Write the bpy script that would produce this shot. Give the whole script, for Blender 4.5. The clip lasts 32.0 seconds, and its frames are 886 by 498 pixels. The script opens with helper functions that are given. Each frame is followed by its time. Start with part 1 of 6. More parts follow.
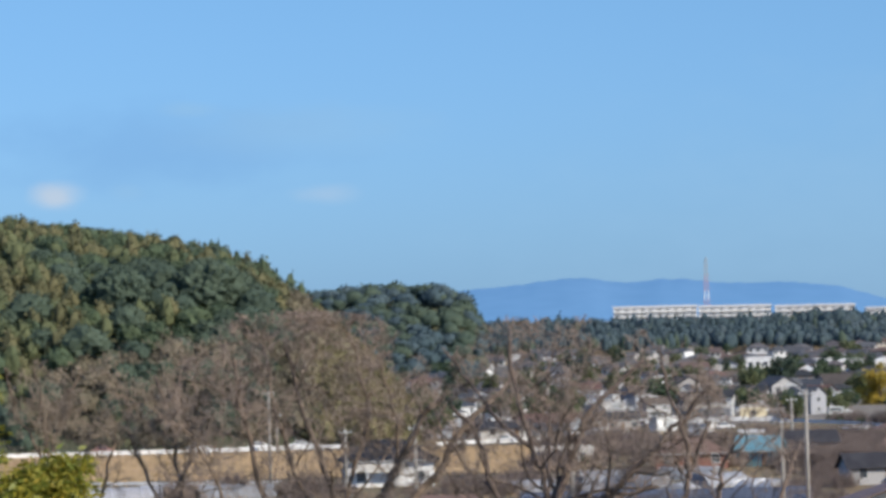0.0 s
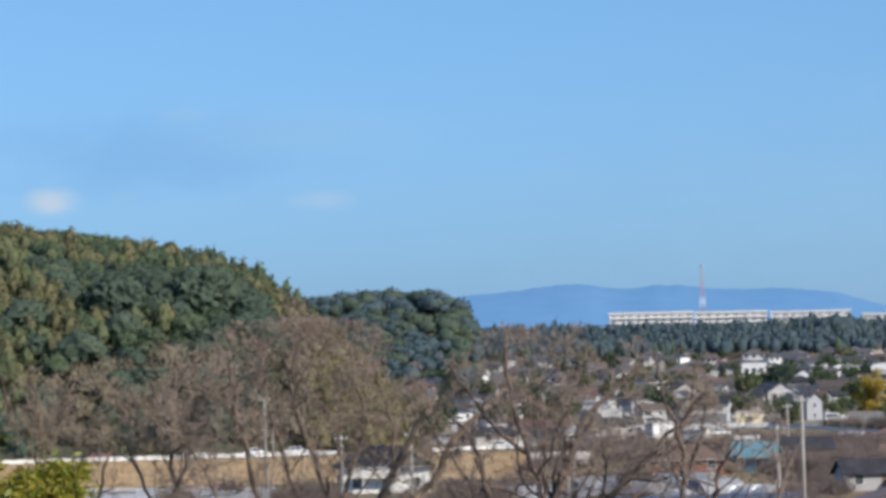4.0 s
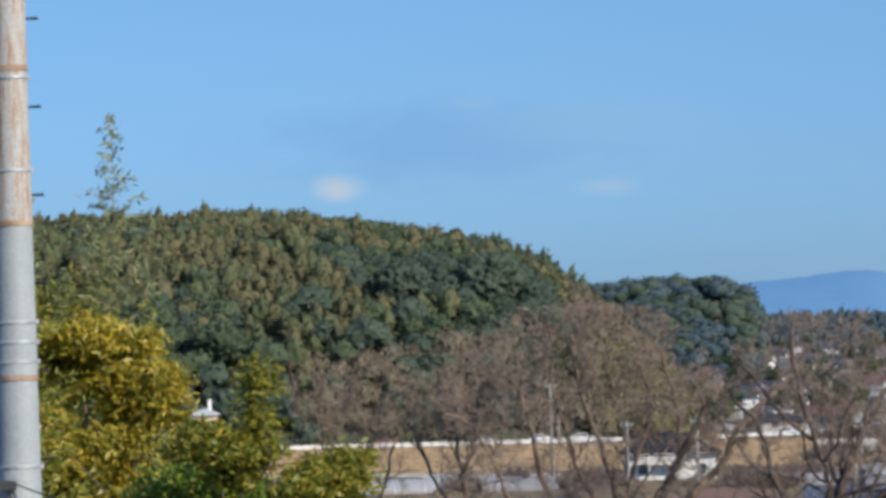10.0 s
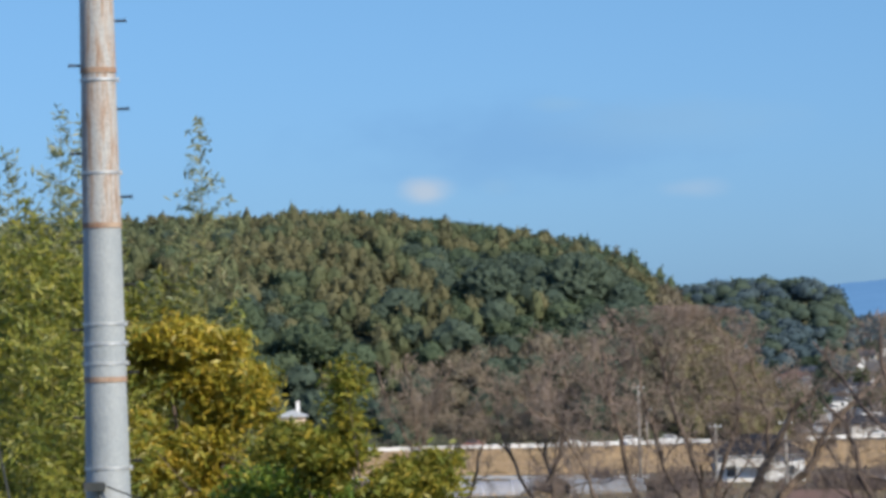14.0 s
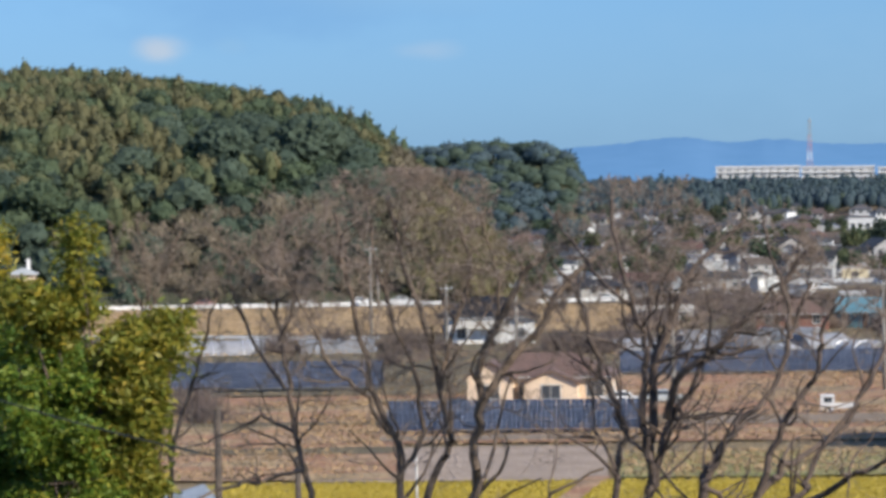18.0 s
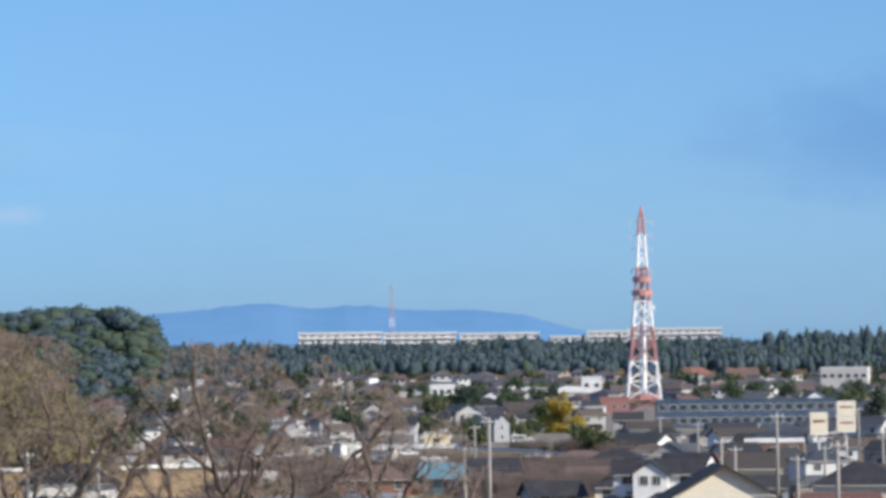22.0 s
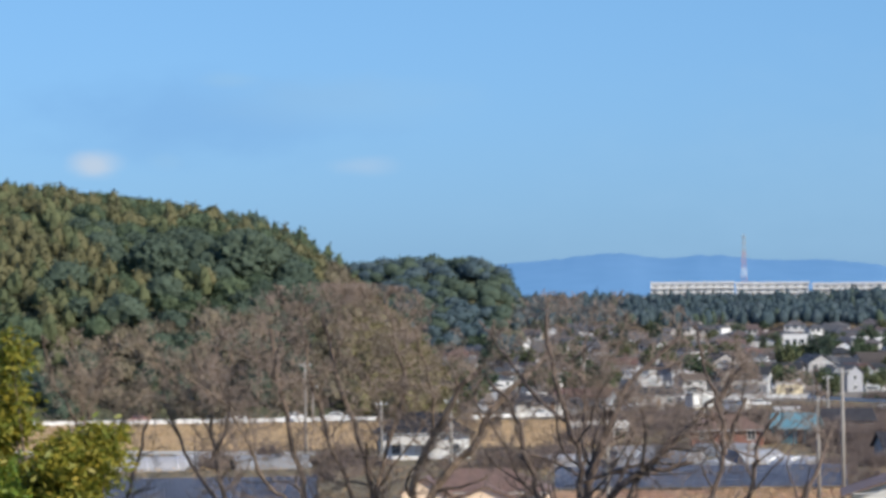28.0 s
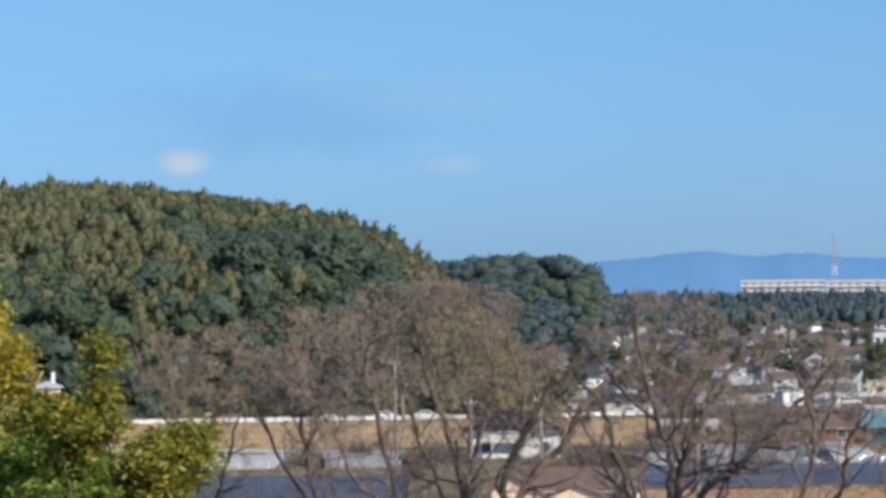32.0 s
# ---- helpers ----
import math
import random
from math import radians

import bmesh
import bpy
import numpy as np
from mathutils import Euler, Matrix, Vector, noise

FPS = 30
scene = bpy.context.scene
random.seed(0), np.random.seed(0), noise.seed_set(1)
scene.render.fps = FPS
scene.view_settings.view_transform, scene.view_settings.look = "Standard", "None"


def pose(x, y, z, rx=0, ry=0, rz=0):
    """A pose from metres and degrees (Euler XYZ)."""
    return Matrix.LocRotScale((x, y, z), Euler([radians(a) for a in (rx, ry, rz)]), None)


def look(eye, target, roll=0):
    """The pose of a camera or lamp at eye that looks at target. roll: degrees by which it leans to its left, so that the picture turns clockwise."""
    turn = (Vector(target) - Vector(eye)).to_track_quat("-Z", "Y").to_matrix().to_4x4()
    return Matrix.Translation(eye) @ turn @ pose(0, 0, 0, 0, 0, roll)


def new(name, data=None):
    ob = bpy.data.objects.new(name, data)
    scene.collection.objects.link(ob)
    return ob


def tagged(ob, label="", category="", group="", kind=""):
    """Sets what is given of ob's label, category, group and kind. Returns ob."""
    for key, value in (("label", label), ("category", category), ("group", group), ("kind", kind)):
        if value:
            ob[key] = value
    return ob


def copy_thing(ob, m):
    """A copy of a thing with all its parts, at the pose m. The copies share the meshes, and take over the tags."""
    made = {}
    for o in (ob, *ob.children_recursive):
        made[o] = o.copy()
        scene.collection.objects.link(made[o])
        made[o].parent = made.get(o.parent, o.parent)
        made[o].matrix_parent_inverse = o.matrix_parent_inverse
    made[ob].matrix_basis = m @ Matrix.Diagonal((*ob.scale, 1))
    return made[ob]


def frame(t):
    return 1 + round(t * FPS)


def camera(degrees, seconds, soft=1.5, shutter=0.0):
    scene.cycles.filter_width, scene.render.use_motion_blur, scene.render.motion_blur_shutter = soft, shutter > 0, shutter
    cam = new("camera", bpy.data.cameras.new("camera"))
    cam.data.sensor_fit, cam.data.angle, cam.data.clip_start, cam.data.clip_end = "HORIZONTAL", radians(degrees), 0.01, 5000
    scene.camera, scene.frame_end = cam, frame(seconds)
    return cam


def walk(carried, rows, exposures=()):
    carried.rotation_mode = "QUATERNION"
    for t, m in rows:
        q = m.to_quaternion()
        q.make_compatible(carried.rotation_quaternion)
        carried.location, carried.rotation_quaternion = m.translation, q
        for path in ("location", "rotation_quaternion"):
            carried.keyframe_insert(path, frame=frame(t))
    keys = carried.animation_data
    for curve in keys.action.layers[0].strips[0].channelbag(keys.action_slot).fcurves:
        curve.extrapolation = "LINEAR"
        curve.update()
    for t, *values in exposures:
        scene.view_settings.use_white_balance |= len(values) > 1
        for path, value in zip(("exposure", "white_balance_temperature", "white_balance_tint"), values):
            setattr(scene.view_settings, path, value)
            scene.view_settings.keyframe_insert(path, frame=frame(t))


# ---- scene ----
# Eye on a hillside 22 m above the plain; x right, y ahead.  Only the view turns.
EYE = 22.0
cam = camera(13.0, 32.0, soft=3.7)
# seconds, yaw, pitch, roll in degrees
ROWS = [
    (0.0, 0.439, 1.106, -1.452),
    (0.5, 0.434, 1.131, -1.440),
    (1.0, 0.441, 1.145, -1.456),
    (1.5, 0.433, 1.158, -1.458),
    (2.0, 0.419, 1.144, -1.463),
    (2.5, 0.409, 1.162, -1.467),
    (3.0, 0.398, 1.169, -1.459),
    (3.5, 0.388, 1.181, -1.446),
    (5.5, 0.352, 1.218, -1.452),
    (6.0, 0.374, 1.204, -1.468),
    (6.5, 0.348, 1.243, -1.485),
    (7.0, 0.453, 1.237, -1.511),
    (7.5, 0.784, 1.239, -1.468),
    (8.0, 1.482, 1.073, -1.466),
    (8.5, 2.605, 1.055, -1.467),
    (9.0, 3.487, 1.070, -1.467),
    (9.5, 4.175, 1.086, -1.448),
    (10.0, 4.585, 1.100, -1.472),
    (10.5, 4.999, 1.139, -1.451),
    (11.0, 5.516, 1.151, -1.482),
    (11.5, 5.800, 1.164, -1.477),
    (12.0, 5.873, 1.172, -1.473),
    (12.5, 5.862, 1.200, -1.463),
    (13.0, 5.872, 1.176, -1.468),
    (13.5, 5.879, 1.168, -1.477),
    (15.5, 5.926, 0.557, -1.305),
    (16.0, 5.696, -0.786, -0.908),
    (16.5, 4.800, -2.010, -0.467),
    (17.0, 4.043, -2.673, -0.229),
    (17.5, 3.235, -1.866, -0.504),
    (18.0, 1.986, -0.970, -0.787),
    (18.5, 0.561, -0.211, -0.812),
    (19.0, -0.936, 0.511, -0.753),
    (19.5, -2.208, 1.062, -0.741),
    (20.0, -3.245, 1.356, -0.705),
    (20.5, -4.048, 1.404, -0.728),
    (21.0, -4.595, 1.409, -0.728),
    (21.5, -4.686, 1.393, -0.688),
    (22.0, -4.187, 1.397, -0.738),
    (22.5, -3.627, 1.397, -0.727),
    (23.0, -3.314, 1.389, -0.714),
    (23.5, -3.226, 1.361, -0.691),
    (24.0, -3.048, 1.227, -0.705),
    (24.5, -2.474, 1.081, -0.726),
    (25.0, -1.820, 0.906, -0.717),
    (25.5, -1.350, 0.733, -0.711),
    (27.5, 0.097, 0.714, -0.760),
    (28.0, 1.005, 0.721, -0.715),
    (28.5, 1.687, 0.749, -0.796),
    (29.0, 2.124, 0.778, -0.751),
    (29.5, 2.339, 0.789, -0.694),
    (30.0, 2.343, 0.815, -0.785),
    (30.5, 2.338, 0.808, -0.780),
    (31.0, 2.333, 0.825, -0.720),
    (31.5, 2.317, 0.786, -0.818),
    (32.0, 2.328, 0.711, -0.729),
]
walk(cam, [(t, pose(0, 0, EYE, 90 + pitch, 0, yaw) @ pose(0, 0, 0, 0, 0, roll)) for t, yaw, pitch, roll in ROWS],
     exposures=[(0, 0.5), (1, 0.48), (2, 0.45), (3, 0.53), (6, 0.53), (8, 0.47), (10, 0.4), (13.5, 0.4), (15.5, 0.47), (16, 0.53), (17, 0.68), (18, 0.47), (19, 0.37), (21, 0.52), (23, 0.58), (25, 0.53), (28, 0.52), (32, 0.49)])

# ---- sky, sun ----
SUN_AZ, SUN_EL = 128.0, 33.0  # degrees clockwise from straight ahead, above the horizon
sun = new("sun", bpy.data.lights.new("sun", "SUN"))
sun.data.energy, sun.data.angle, sun.data.color = 5.0, radians(0.55), (1.0, 0.9, 0.74)
a, e = radians(SUN_AZ), radians(SUN_EL)
sun.matrix_world = look((0, 0, 0), (-math.sin(a) * math.cos(e), -math.cos(a) * math.cos(e), -math.sin(e)))

world = bpy.data.worlds.new("sky")
scene.world = world
world.use_nodes = True
wn, wl = world.node_tree.nodes, world.node_tree.links
wn.clear()
sky = wn.new("ShaderNodeTexSky")
sky.sky_type, sky.sun_disc = "NISHITA", False
sky.sun_elevation, sky.sun_rotation = e, a
sky.altitude, sky.air_density, sky.dust_density, sky.ozone_density = 0, 1.0, 0.3, 2.0
coord = wn.new("ShaderNodeTexCoord")
split = wn.new("ShaderNodeSeparateXYZ")
wl.new(coord.outputs["Generated"], split.inputs[0])
# the haze-free blue of the day, from the horizon to the zenith
tone = wn.new("ShaderNodeValToRGB")
tone.color_ramp.elements[0].position, tone.color_ramp.elements[0].color = 0.0, (0.252, 0.48, 1.04, 1)
tone.color_ramp.elements[1].position, tone.color_ramp.elements[1].color = 0.6, (1.3, 1.5, 1.7, 1)
mid = tone.color_ramp.elements.new(0.1)
mid.color = (0.34, 0.54, 0.84, 1)
wl.new(split.outputs[2], tone.inputs[0])
grade = wn.new("ShaderNodeMix")
grade.data_type, grade.blend_type = "RGBA", "MULTIPLY"
grade.inputs[0].default_value = 1.0
wl.new(tone.outputs[0], grade.inputs[7])
wl.new(sky.outputs[0], grade.inputs[6])
# ragged edges for the clouds
stretch = wn.new("ShaderNodeMapping")
stretch.inputs["Scale"].default_value = (30, 30, 60)
ragged = wn.new("ShaderNodeTexNoise")
ragged.inputs["Scale"].default_value, ragged.inputs["Detail"].default_value = 2.0, 5
wl.new(coord.outputs["Generated"], stretch.inputs[0])
wl.new(stretch.outputs[0], ragged.inputs["Vector"])
veiled = grade.outputs[2]


def cloud(az, el, wide, tall, amount, colour):
    """A soft cloud or a strip of clearer sky: bearing, elevation, half width and half height in degrees."""
    global veiled
    place = wn.new("ShaderNodeMapping")
    place.vector_type = "POINT"
    k = 1 / math.radians(1)
    place.inputs["Location"].default_value = (-math.sin(radians(az)) * k / wide, 0, -math.sin(radians(el)) * k / tall)
    place.inputs["Scale"].default_value = (k / wide, 0, k / tall)
    wl.new(coord.outputs["Generated"], place.inputs[0])
    far = wn.new("ShaderNodeVectorMath")
    far.operation = "LENGTH"
    wl.new(place.outputs[0], far.inputs[0])
    fray = wn.new("ShaderNodeMath")
    fray.operation = "MULTIPLY_ADD"
    fray.inputs[1].default_value, fray.inputs[2].default_value = 1.1, -0.55
    wl.new(ragged.outputs[0], fray.inputs[0])
    both = wn.new("ShaderNodeMath")
    wl.new(far.outputs["Value"], both.inputs[0])
    wl.new(fray.outputs[0], both.inputs[1])
    fade = wn.new("ShaderNodeMapRange")
    fade.interpolation_type = "SMOOTHSTEP"
    fade.inputs[1].default_value, fade.inputs[2].default_value = 0.1, 1.1
    fade.inputs[3].default_value, fade.inputs[4].default_value = amount, 0.0
    wl.new(both.outputs[0], fade.inputs[0])
    ahead = wn.new("ShaderNodeMath")
    ahead.operation = "GREATER_THAN"
    ahead.inputs[1].default_value = 0.0
    wl.new(split.outputs[1], ahead.inputs[0])
    gate = wn.new("ShaderNodeMath")
    gate.operation = "MULTIPLY"
    wl.new(fade.outputs[0], gate.inputs[0])
    wl.new(ahead.outputs[0], gate.inputs[1])
    lay = wn.new("ShaderNodeMix")
    lay.data_type = "RGBA"
    lay.inputs[7].default_value = (*colour, 1)
    wl.new(gate.outputs[0], lay.inputs[0])
    wl.new(veiled, lay.inputs[6])
    veiled = lay.outputs[2]


CLEAR, VEIL, PUFF = (1.3, 2.8, 5.2), (2.1, 3.75, 5.6), (3.9, 4.5, 5.3)
cloud(-4.6, 2.68, 3.4, 0.8, 0.42, CLEAR)
cloud(11.5, 2.9, 4.2, 1.25, 0.95, (1.05, 2.42, 4.75))
cloud(-2.5, 2.9, 2.4, 0.5, 0.45, VEIL)
cloud(-4.1, 3.25, 0.55, 0.16, 0.5, VEIL)
cloud(-6.1, 2.0, 0.46, 0.28, 0.8, PUFF)
cloud(-5.05, 2.05, 0.3, 0.16, 0.4, VEIL)
cloud(-2.15, 1.95, 0.6, 0.2, 0.28, PUFF)
cloud(8.5, 1.0, 9.0, 2.8, 0.3, (2.25, 3.85, 5.6))
back = wn.new("ShaderNodeBackground")
back.inputs[1].default_value = 0.1
wl.new(veiled, back.inputs[0])
wout = wn.new("ShaderNodeOutputWorld")
wl.new(back.outputs[0], wout.inputs[0])


# ---- materials ----
def ramp_of(nodes, cols, step=False):
    r = nodes.new("ShaderNodeValToRGB")
    r.color_ramp.interpolation = "CONSTANT" if step else "LINEAR"
    while len(r.color_ramp.elements) < len(cols):
        r.color_ramp.elements.new(0.5)
    for i, c in enumerate(cols):
        el = r.color_ramp.elements[i]
        el.position = i / len(cols) if step else i / max(1, len(cols) - 1)
        el.color = (*c, 1)
    return r


def surf(name, cols, rough=0.8, scale=2.0, bump=0.2, metal=0.0, by="noise", fine=12.0, wear=0.25, wave=0.0, leafy=0.0, spec=0.5):
    """cols picked by noise, per object or per loose piece; a second, finer noise darkens and roughens; wave: ribs per metre."""
    m = bpy.data.materials.new(name)
    m.use_nodes = True
    n, l = m.node_tree.nodes, m.node_tree.links
    b = n["Principled BSDF"]
    tc = n.new("ShaderNodeTexCoord")
    big, small = n.new("ShaderNodeTexNoise"), n.new("ShaderNodeTexNoise")
    big.inputs["Scale"].default_value, big.inputs["Detail"].default_value = scale, 3
    small.inputs["Scale"].default_value, small.inputs["Detail"].default_value = scale * fine, 4
    l.new(tc.outputs["Object"], big.inputs["Vector"])
    l.new(tc.outputs["Object"], small.inputs["Vector"])
    if by == "object":
        pick = n.new("ShaderNodeObjectInfo").outputs["Random"]
    elif by == "island":
        pick = n.new("ShaderNodeNewGeometry").outputs["Random Per Island"]
    else:
        spread = n.new("ShaderNodeMapRange")
        spread.inputs[1].default_value, spread.inputs[2].default_value = 0.3, 0.7
        l.new(big.outputs[0], spread.inputs[0])
        pick = spread.outputs[0]
    r = ramp_of(n, cols, by == "object")
    l.new(pick, r.inputs[0])
    dirt = n.new("ShaderNodeMapRange")
    dirt.inputs[1].default_value, dirt.inputs[2].default_value = 0.3, 0.75
    dirt.inputs[3].default_value, dirt.inputs[4].default_value = 1 - wear, 1 + wear * 0.5
    l.new(small.outputs[0], dirt.inputs[0])
    mul = n.new("ShaderNodeMix")
    mul.data_type, mul.blend_type = "RGBA", "MULTIPLY"
    mul.inputs[0].default_value = 1
    l.new(r.outputs[0], mul.inputs[6])
    l.new(dirt.outputs[0], mul.inputs[7])
    l.new(mul.outputs[2], b.inputs["Base Color"])
    b.inputs["Roughness"].default_value, b.inputs["Metallic"].default_value = rough, metal
    b.inputs["Specular IOR Level"].default_value = spec
    height = small.outputs[0]
    if wave:
        w = n.new("ShaderNodeTexWave")
        w.inputs["Scale"].default_value = wave
        l.new(tc.outputs["Object"], w.inputs["Vector"])
        add = n.new("ShaderNodeMath")
        l.new(small.outputs[0], add.inputs[0])
        l.new(w.outputs["Fac"], add.inputs[1])
        height = add.outputs[0]
    if bump:
        bp = n.new("ShaderNodeBump")
        bp.inputs["Strength"].default_value, bp.inputs["Distance"].default_value = bump, 0.3 / scale
        l.new(height, bp.inputs["Height"])
        l.new(bp.outputs[0], b.inputs["Normal"])
    if leafy:
        t = n.new("ShaderNodeBsdfTranslucent")
        l.new(mul.outputs[2], t.inputs[0])
        mixer = n.new("ShaderNodeMixShader")
        mixer.inputs[0].default_value = leafy
        l.new(b.outputs[0], mixer.inputs[1])
        l.new(t.outputs[0], mixer.inputs[2])
        l.new(mixer.outputs[0], n["Material Output"].inputs[0])
    return m


M_GROUND = surf("dry_ground", [(0.17, 0.12, 0.07), (0.25, 0.18, 0.09), (0.3, 0.22, 0.12)], 0.95, 0.05, 0.6, fine=30, wear=0.4)
M_SLOPE = surf("grassy_slope", [(0.1, 0.1, 0.04), (0.2, 0.16, 0.07)], 0.95, 0.3, 0.6, fine=20, wear=0.4)
M_STRAW = surf("dry_grass", [(0.42, 0.27, 0.12), (0.56, 0.38, 0.19), (0.46, 0.29, 0.14)], 0.95, 0.07, 0.7, fine=30, wear=0.45)
M_TILLED = surf("tilled_soil", [(0.31, 0.235, 0.18), (0.42, 0.325, 0.255)], 0.95, 0.2, 0.7, fine=14, wear=0.3)
M_STUBBLE = surf("stubble_soil", [(0.4, 0.305, 0.05), (0.48, 0.37, 0.06)], 0.95, 0.25, 0.7, fine=14, wear=0.4)
M_CROP = surf("yellow_crop", [(0.46, 0.35, 0.045), (0.52, 0.4, 0.055), (0.4, 0.32, 0.05)], 0.7, 1, 0, by="island", leafy=0.3)
M_TUFT = surf("dead_grass_blades", [(0.26, 0.175, 0.095), (0.4, 0.28, 0.155), (0.33, 0.22, 0.125), (0.46, 0.34, 0.2)], 0.9, 1, 0, by="island", leafy=0.2)
M_TRACK = surf("earth_track", [(0.16, 0.12, 0.085), (0.25, 0.19, 0.14)], 0.95, 0.5, 0.4)
M_STRAWRED = surf("dry_russet_grass", [(0.24, 0.15, 0.085), (0.52, 0.33, 0.19), (0.4, 0.2, 0.115), (0.5, 0.35, 0.2), (0.27, 0.2, 0.1)], 0.95, 0.07, 0.7, fine=30, wear=0.45)
M_BANK = surf("bank_grass_brown", [(0.1, 0.082, 0.05), (0.19, 0.15, 0.085), (0.14, 0.115, 0.066)], 0.95, 0.09, 0.7, fine=30, wear=0.45)
M_GREENGRASS = surf("olive_grass", [(0.19, 0.21, 0.06), (0.3, 0.26, 0.1), (0.23, 0.24, 0.075)], 0.95, 0.12, 0.6, fine=24, wear=0.4)
M_ASPHALT = surf("worn_asphalt", [(0.06, 0.06, 0.06), (0.1, 0.1, 0.1)], 0.9, 0.5, 0.3)
# leaf colours of the far woods, raised to stand in for haze
M_FOREST = [
    surf("evergreen_leaves", [(0.056, 0.083, 0.05), (0.068, 0.098, 0.057), (0.082, 0.112, 0.063)], 0.8, 0.05, 0, by="island", leafy=0.3, spec=0.2),
    surf("olive_leaves", [(0.08, 0.1, 0.052), (0.1, 0.118, 0.06), (0.118, 0.132, 0.066)], 0.8, 0.05, 0, by="island", leafy=0.3, spec=0.2),
    surf("tawny_leaves", [(0.104, 0.106, 0.056), (0.122, 0.12, 0.062), (0.14, 0.132, 0.068)], 0.8, 0.05, 0, by="island", leafy=0.3, spec=0.2),
    surf("deep_green_leaves", [(0.049, 0.073, 0.055), (0.058, 0.084, 0.061), (0.067, 0.094, 0.067)], 0.8, 0.05, 0, by="island", leafy=0.25, spec=0.2),
]
# needle green made bluer and paler: distance haze put into the colour
M_FOREST.append(surf("needles_haze_tint", [(0.05, 0.08, 0.094), (0.056, 0.086, 0.1), (0.062, 0.092, 0.106)], 0.85, 0.05, 0, by="island", leafy=0.25, spec=0.2))
M_FOREST.append(surf("russet_bare_twigs", [(0.112, 0.1, 0.072), (0.142, 0.12, 0.09), (0.128, 0.114, 0.08)], 0.95, 0.3, 0, by="island", spec=0.1))
M_FOREST.append(surf("olive_bare_twigs", [(0.115, 0.105, 0.06), (0.145, 0.13, 0.07), (0.132, 0.115, 0.066)], 0.95, 0.3, 0, by="island", spec=0.1))
# the same haze tint, a shade paler, for the belt's pines
M_FOREST.append(surf("pines_haze_tint", [(0.06, 0.09, 0.108), (0.067, 0.097, 0.114), (0.074, 0.103, 0.12)], 0.85, 0.05, 0, by="island", leafy=0.25, spec=0.2))
M_WOODFLOOR = surf("forest_floor", [(0.04, 0.05, 0.025), (0.07, 0.07, 0.035)], 0.95, 0.1, 0.5)
M_CAMELLIA = surf("glossy_dark_leaves", [(0.05, 0.107, 0.018), (0.096, 0.178, 0.0258), (0.2, 0.253, 0.0335), (0.066, 0.137, 0.0206), (0.33, 0.32, 0.0386)], 0.55, 1, 0, by="island", leafy=0.35, spec=0.3)
M_BAMBOO = surf("bamboo_leaves", [(0.12, 0.16, 0.026), (0.22, 0.24, 0.038), (0.34, 0.31, 0.045), (0.15, 0.19, 0.03)], 0.5, 1, 0, by="island", leafy=0.35)
M_SHOOT = surf("shoot_and_sunlit_leaves", [(0.105, 0.145, 0.025), (0.19, 0.205, 0.031), (0.31, 0.27, 0.039), (0.14, 0.175, 0.028), (0.4, 0.31, 0.044)], 0.5, 1, 0, by="island", leafy=0.4, spec=0.3)
M_LITLEAF = surf("sunlit_green_leaves", [(0.066, 0.132, 0.0207), (0.114, 0.192, 0.0253), (0.192, 0.24, 0.0299), (0.084, 0.156, 0.0207), (0.3, 0.294, 0.0345)], 0.55, 1, 0, by="island", leafy=0.38, spec=0.3)
M_PLUME = surf("bamboo_plume", [(0.13, 0.17, 0.08), (0.22, 0.25, 0.12), (0.3, 0.3, 0.14)], 0.5, 1, 0, by="island", leafy=0.35)
M_GOLD = surf("gold_leaves", [(0.3, 0.28, 0.03), (0.46, 0.36, 0.034), (0.15, 0.18, 0.026), (0.5, 0.34, 0.036), (0.22, 0.23, 0.03)], 0.5, 1, 0, by="island", leafy=0.35)
M_AMBER = surf("amber_leaves", [(0.5, 0.32, 0.02), (0.62, 0.4, 0.03), (0.36, 0.25, 0.03)], 0.5, 1, 0, by="island", leafy=0.35)
M_GINKGO = surf("ginkgo_leaves", [(0.3, 0.24, 0.05), (0.42, 0.31, 0.045), (0.5, 0.36, 0.05), (0.24, 0.21, 0.05)], 0.5, 1, 0, by="island", leafy=0.35)
M_CULM = surf("bamboo_culm", [(0.16, 0.17, 0.05), (0.26, 0.22, 0.08)], 0.5, 3, 0.1)
M_BARK = surf("grey_bark", [(0.072, 0.054, 0.043), (0.235, 0.172, 0.13)], 0.95, 3, 0.3, wear=0.35)
M_DARKBARK = surf("dark_cherry_bark", [(0.05, 0.038, 0.033), (0.16, 0.116, 0.095)], 0.95, 3, 0.3, wear=0.35)
M_TWIG = surf("twig_bark", [(0.155, 0.125, 0.1), (0.265, 0.21, 0.162), (0.21, 0.172, 0.13)], 0.9, 2, 0, by="island")
M_TWIGRED = surf("reddish_twig_bark", [(0.15, 0.118, 0.1), (0.25, 0.19, 0.156), (0.195, 0.155, 0.13)], 0.9, 2, 0, by="island")
M_SCRUB = surf("scrub_stems", [(0.085, 0.066, 0.062), (0.14, 0.106, 0.098), (0.11, 0.092, 0.086)], 0.95, 2, 0, by="island")
M_LOTS = surf("town_lots", [(0.1, 0.095, 0.09), (0.17, 0.145, 0.12), (0.13, 0.125, 0.11)], 0.95, 0.06, 0.3, fine=25, wear=0.3)
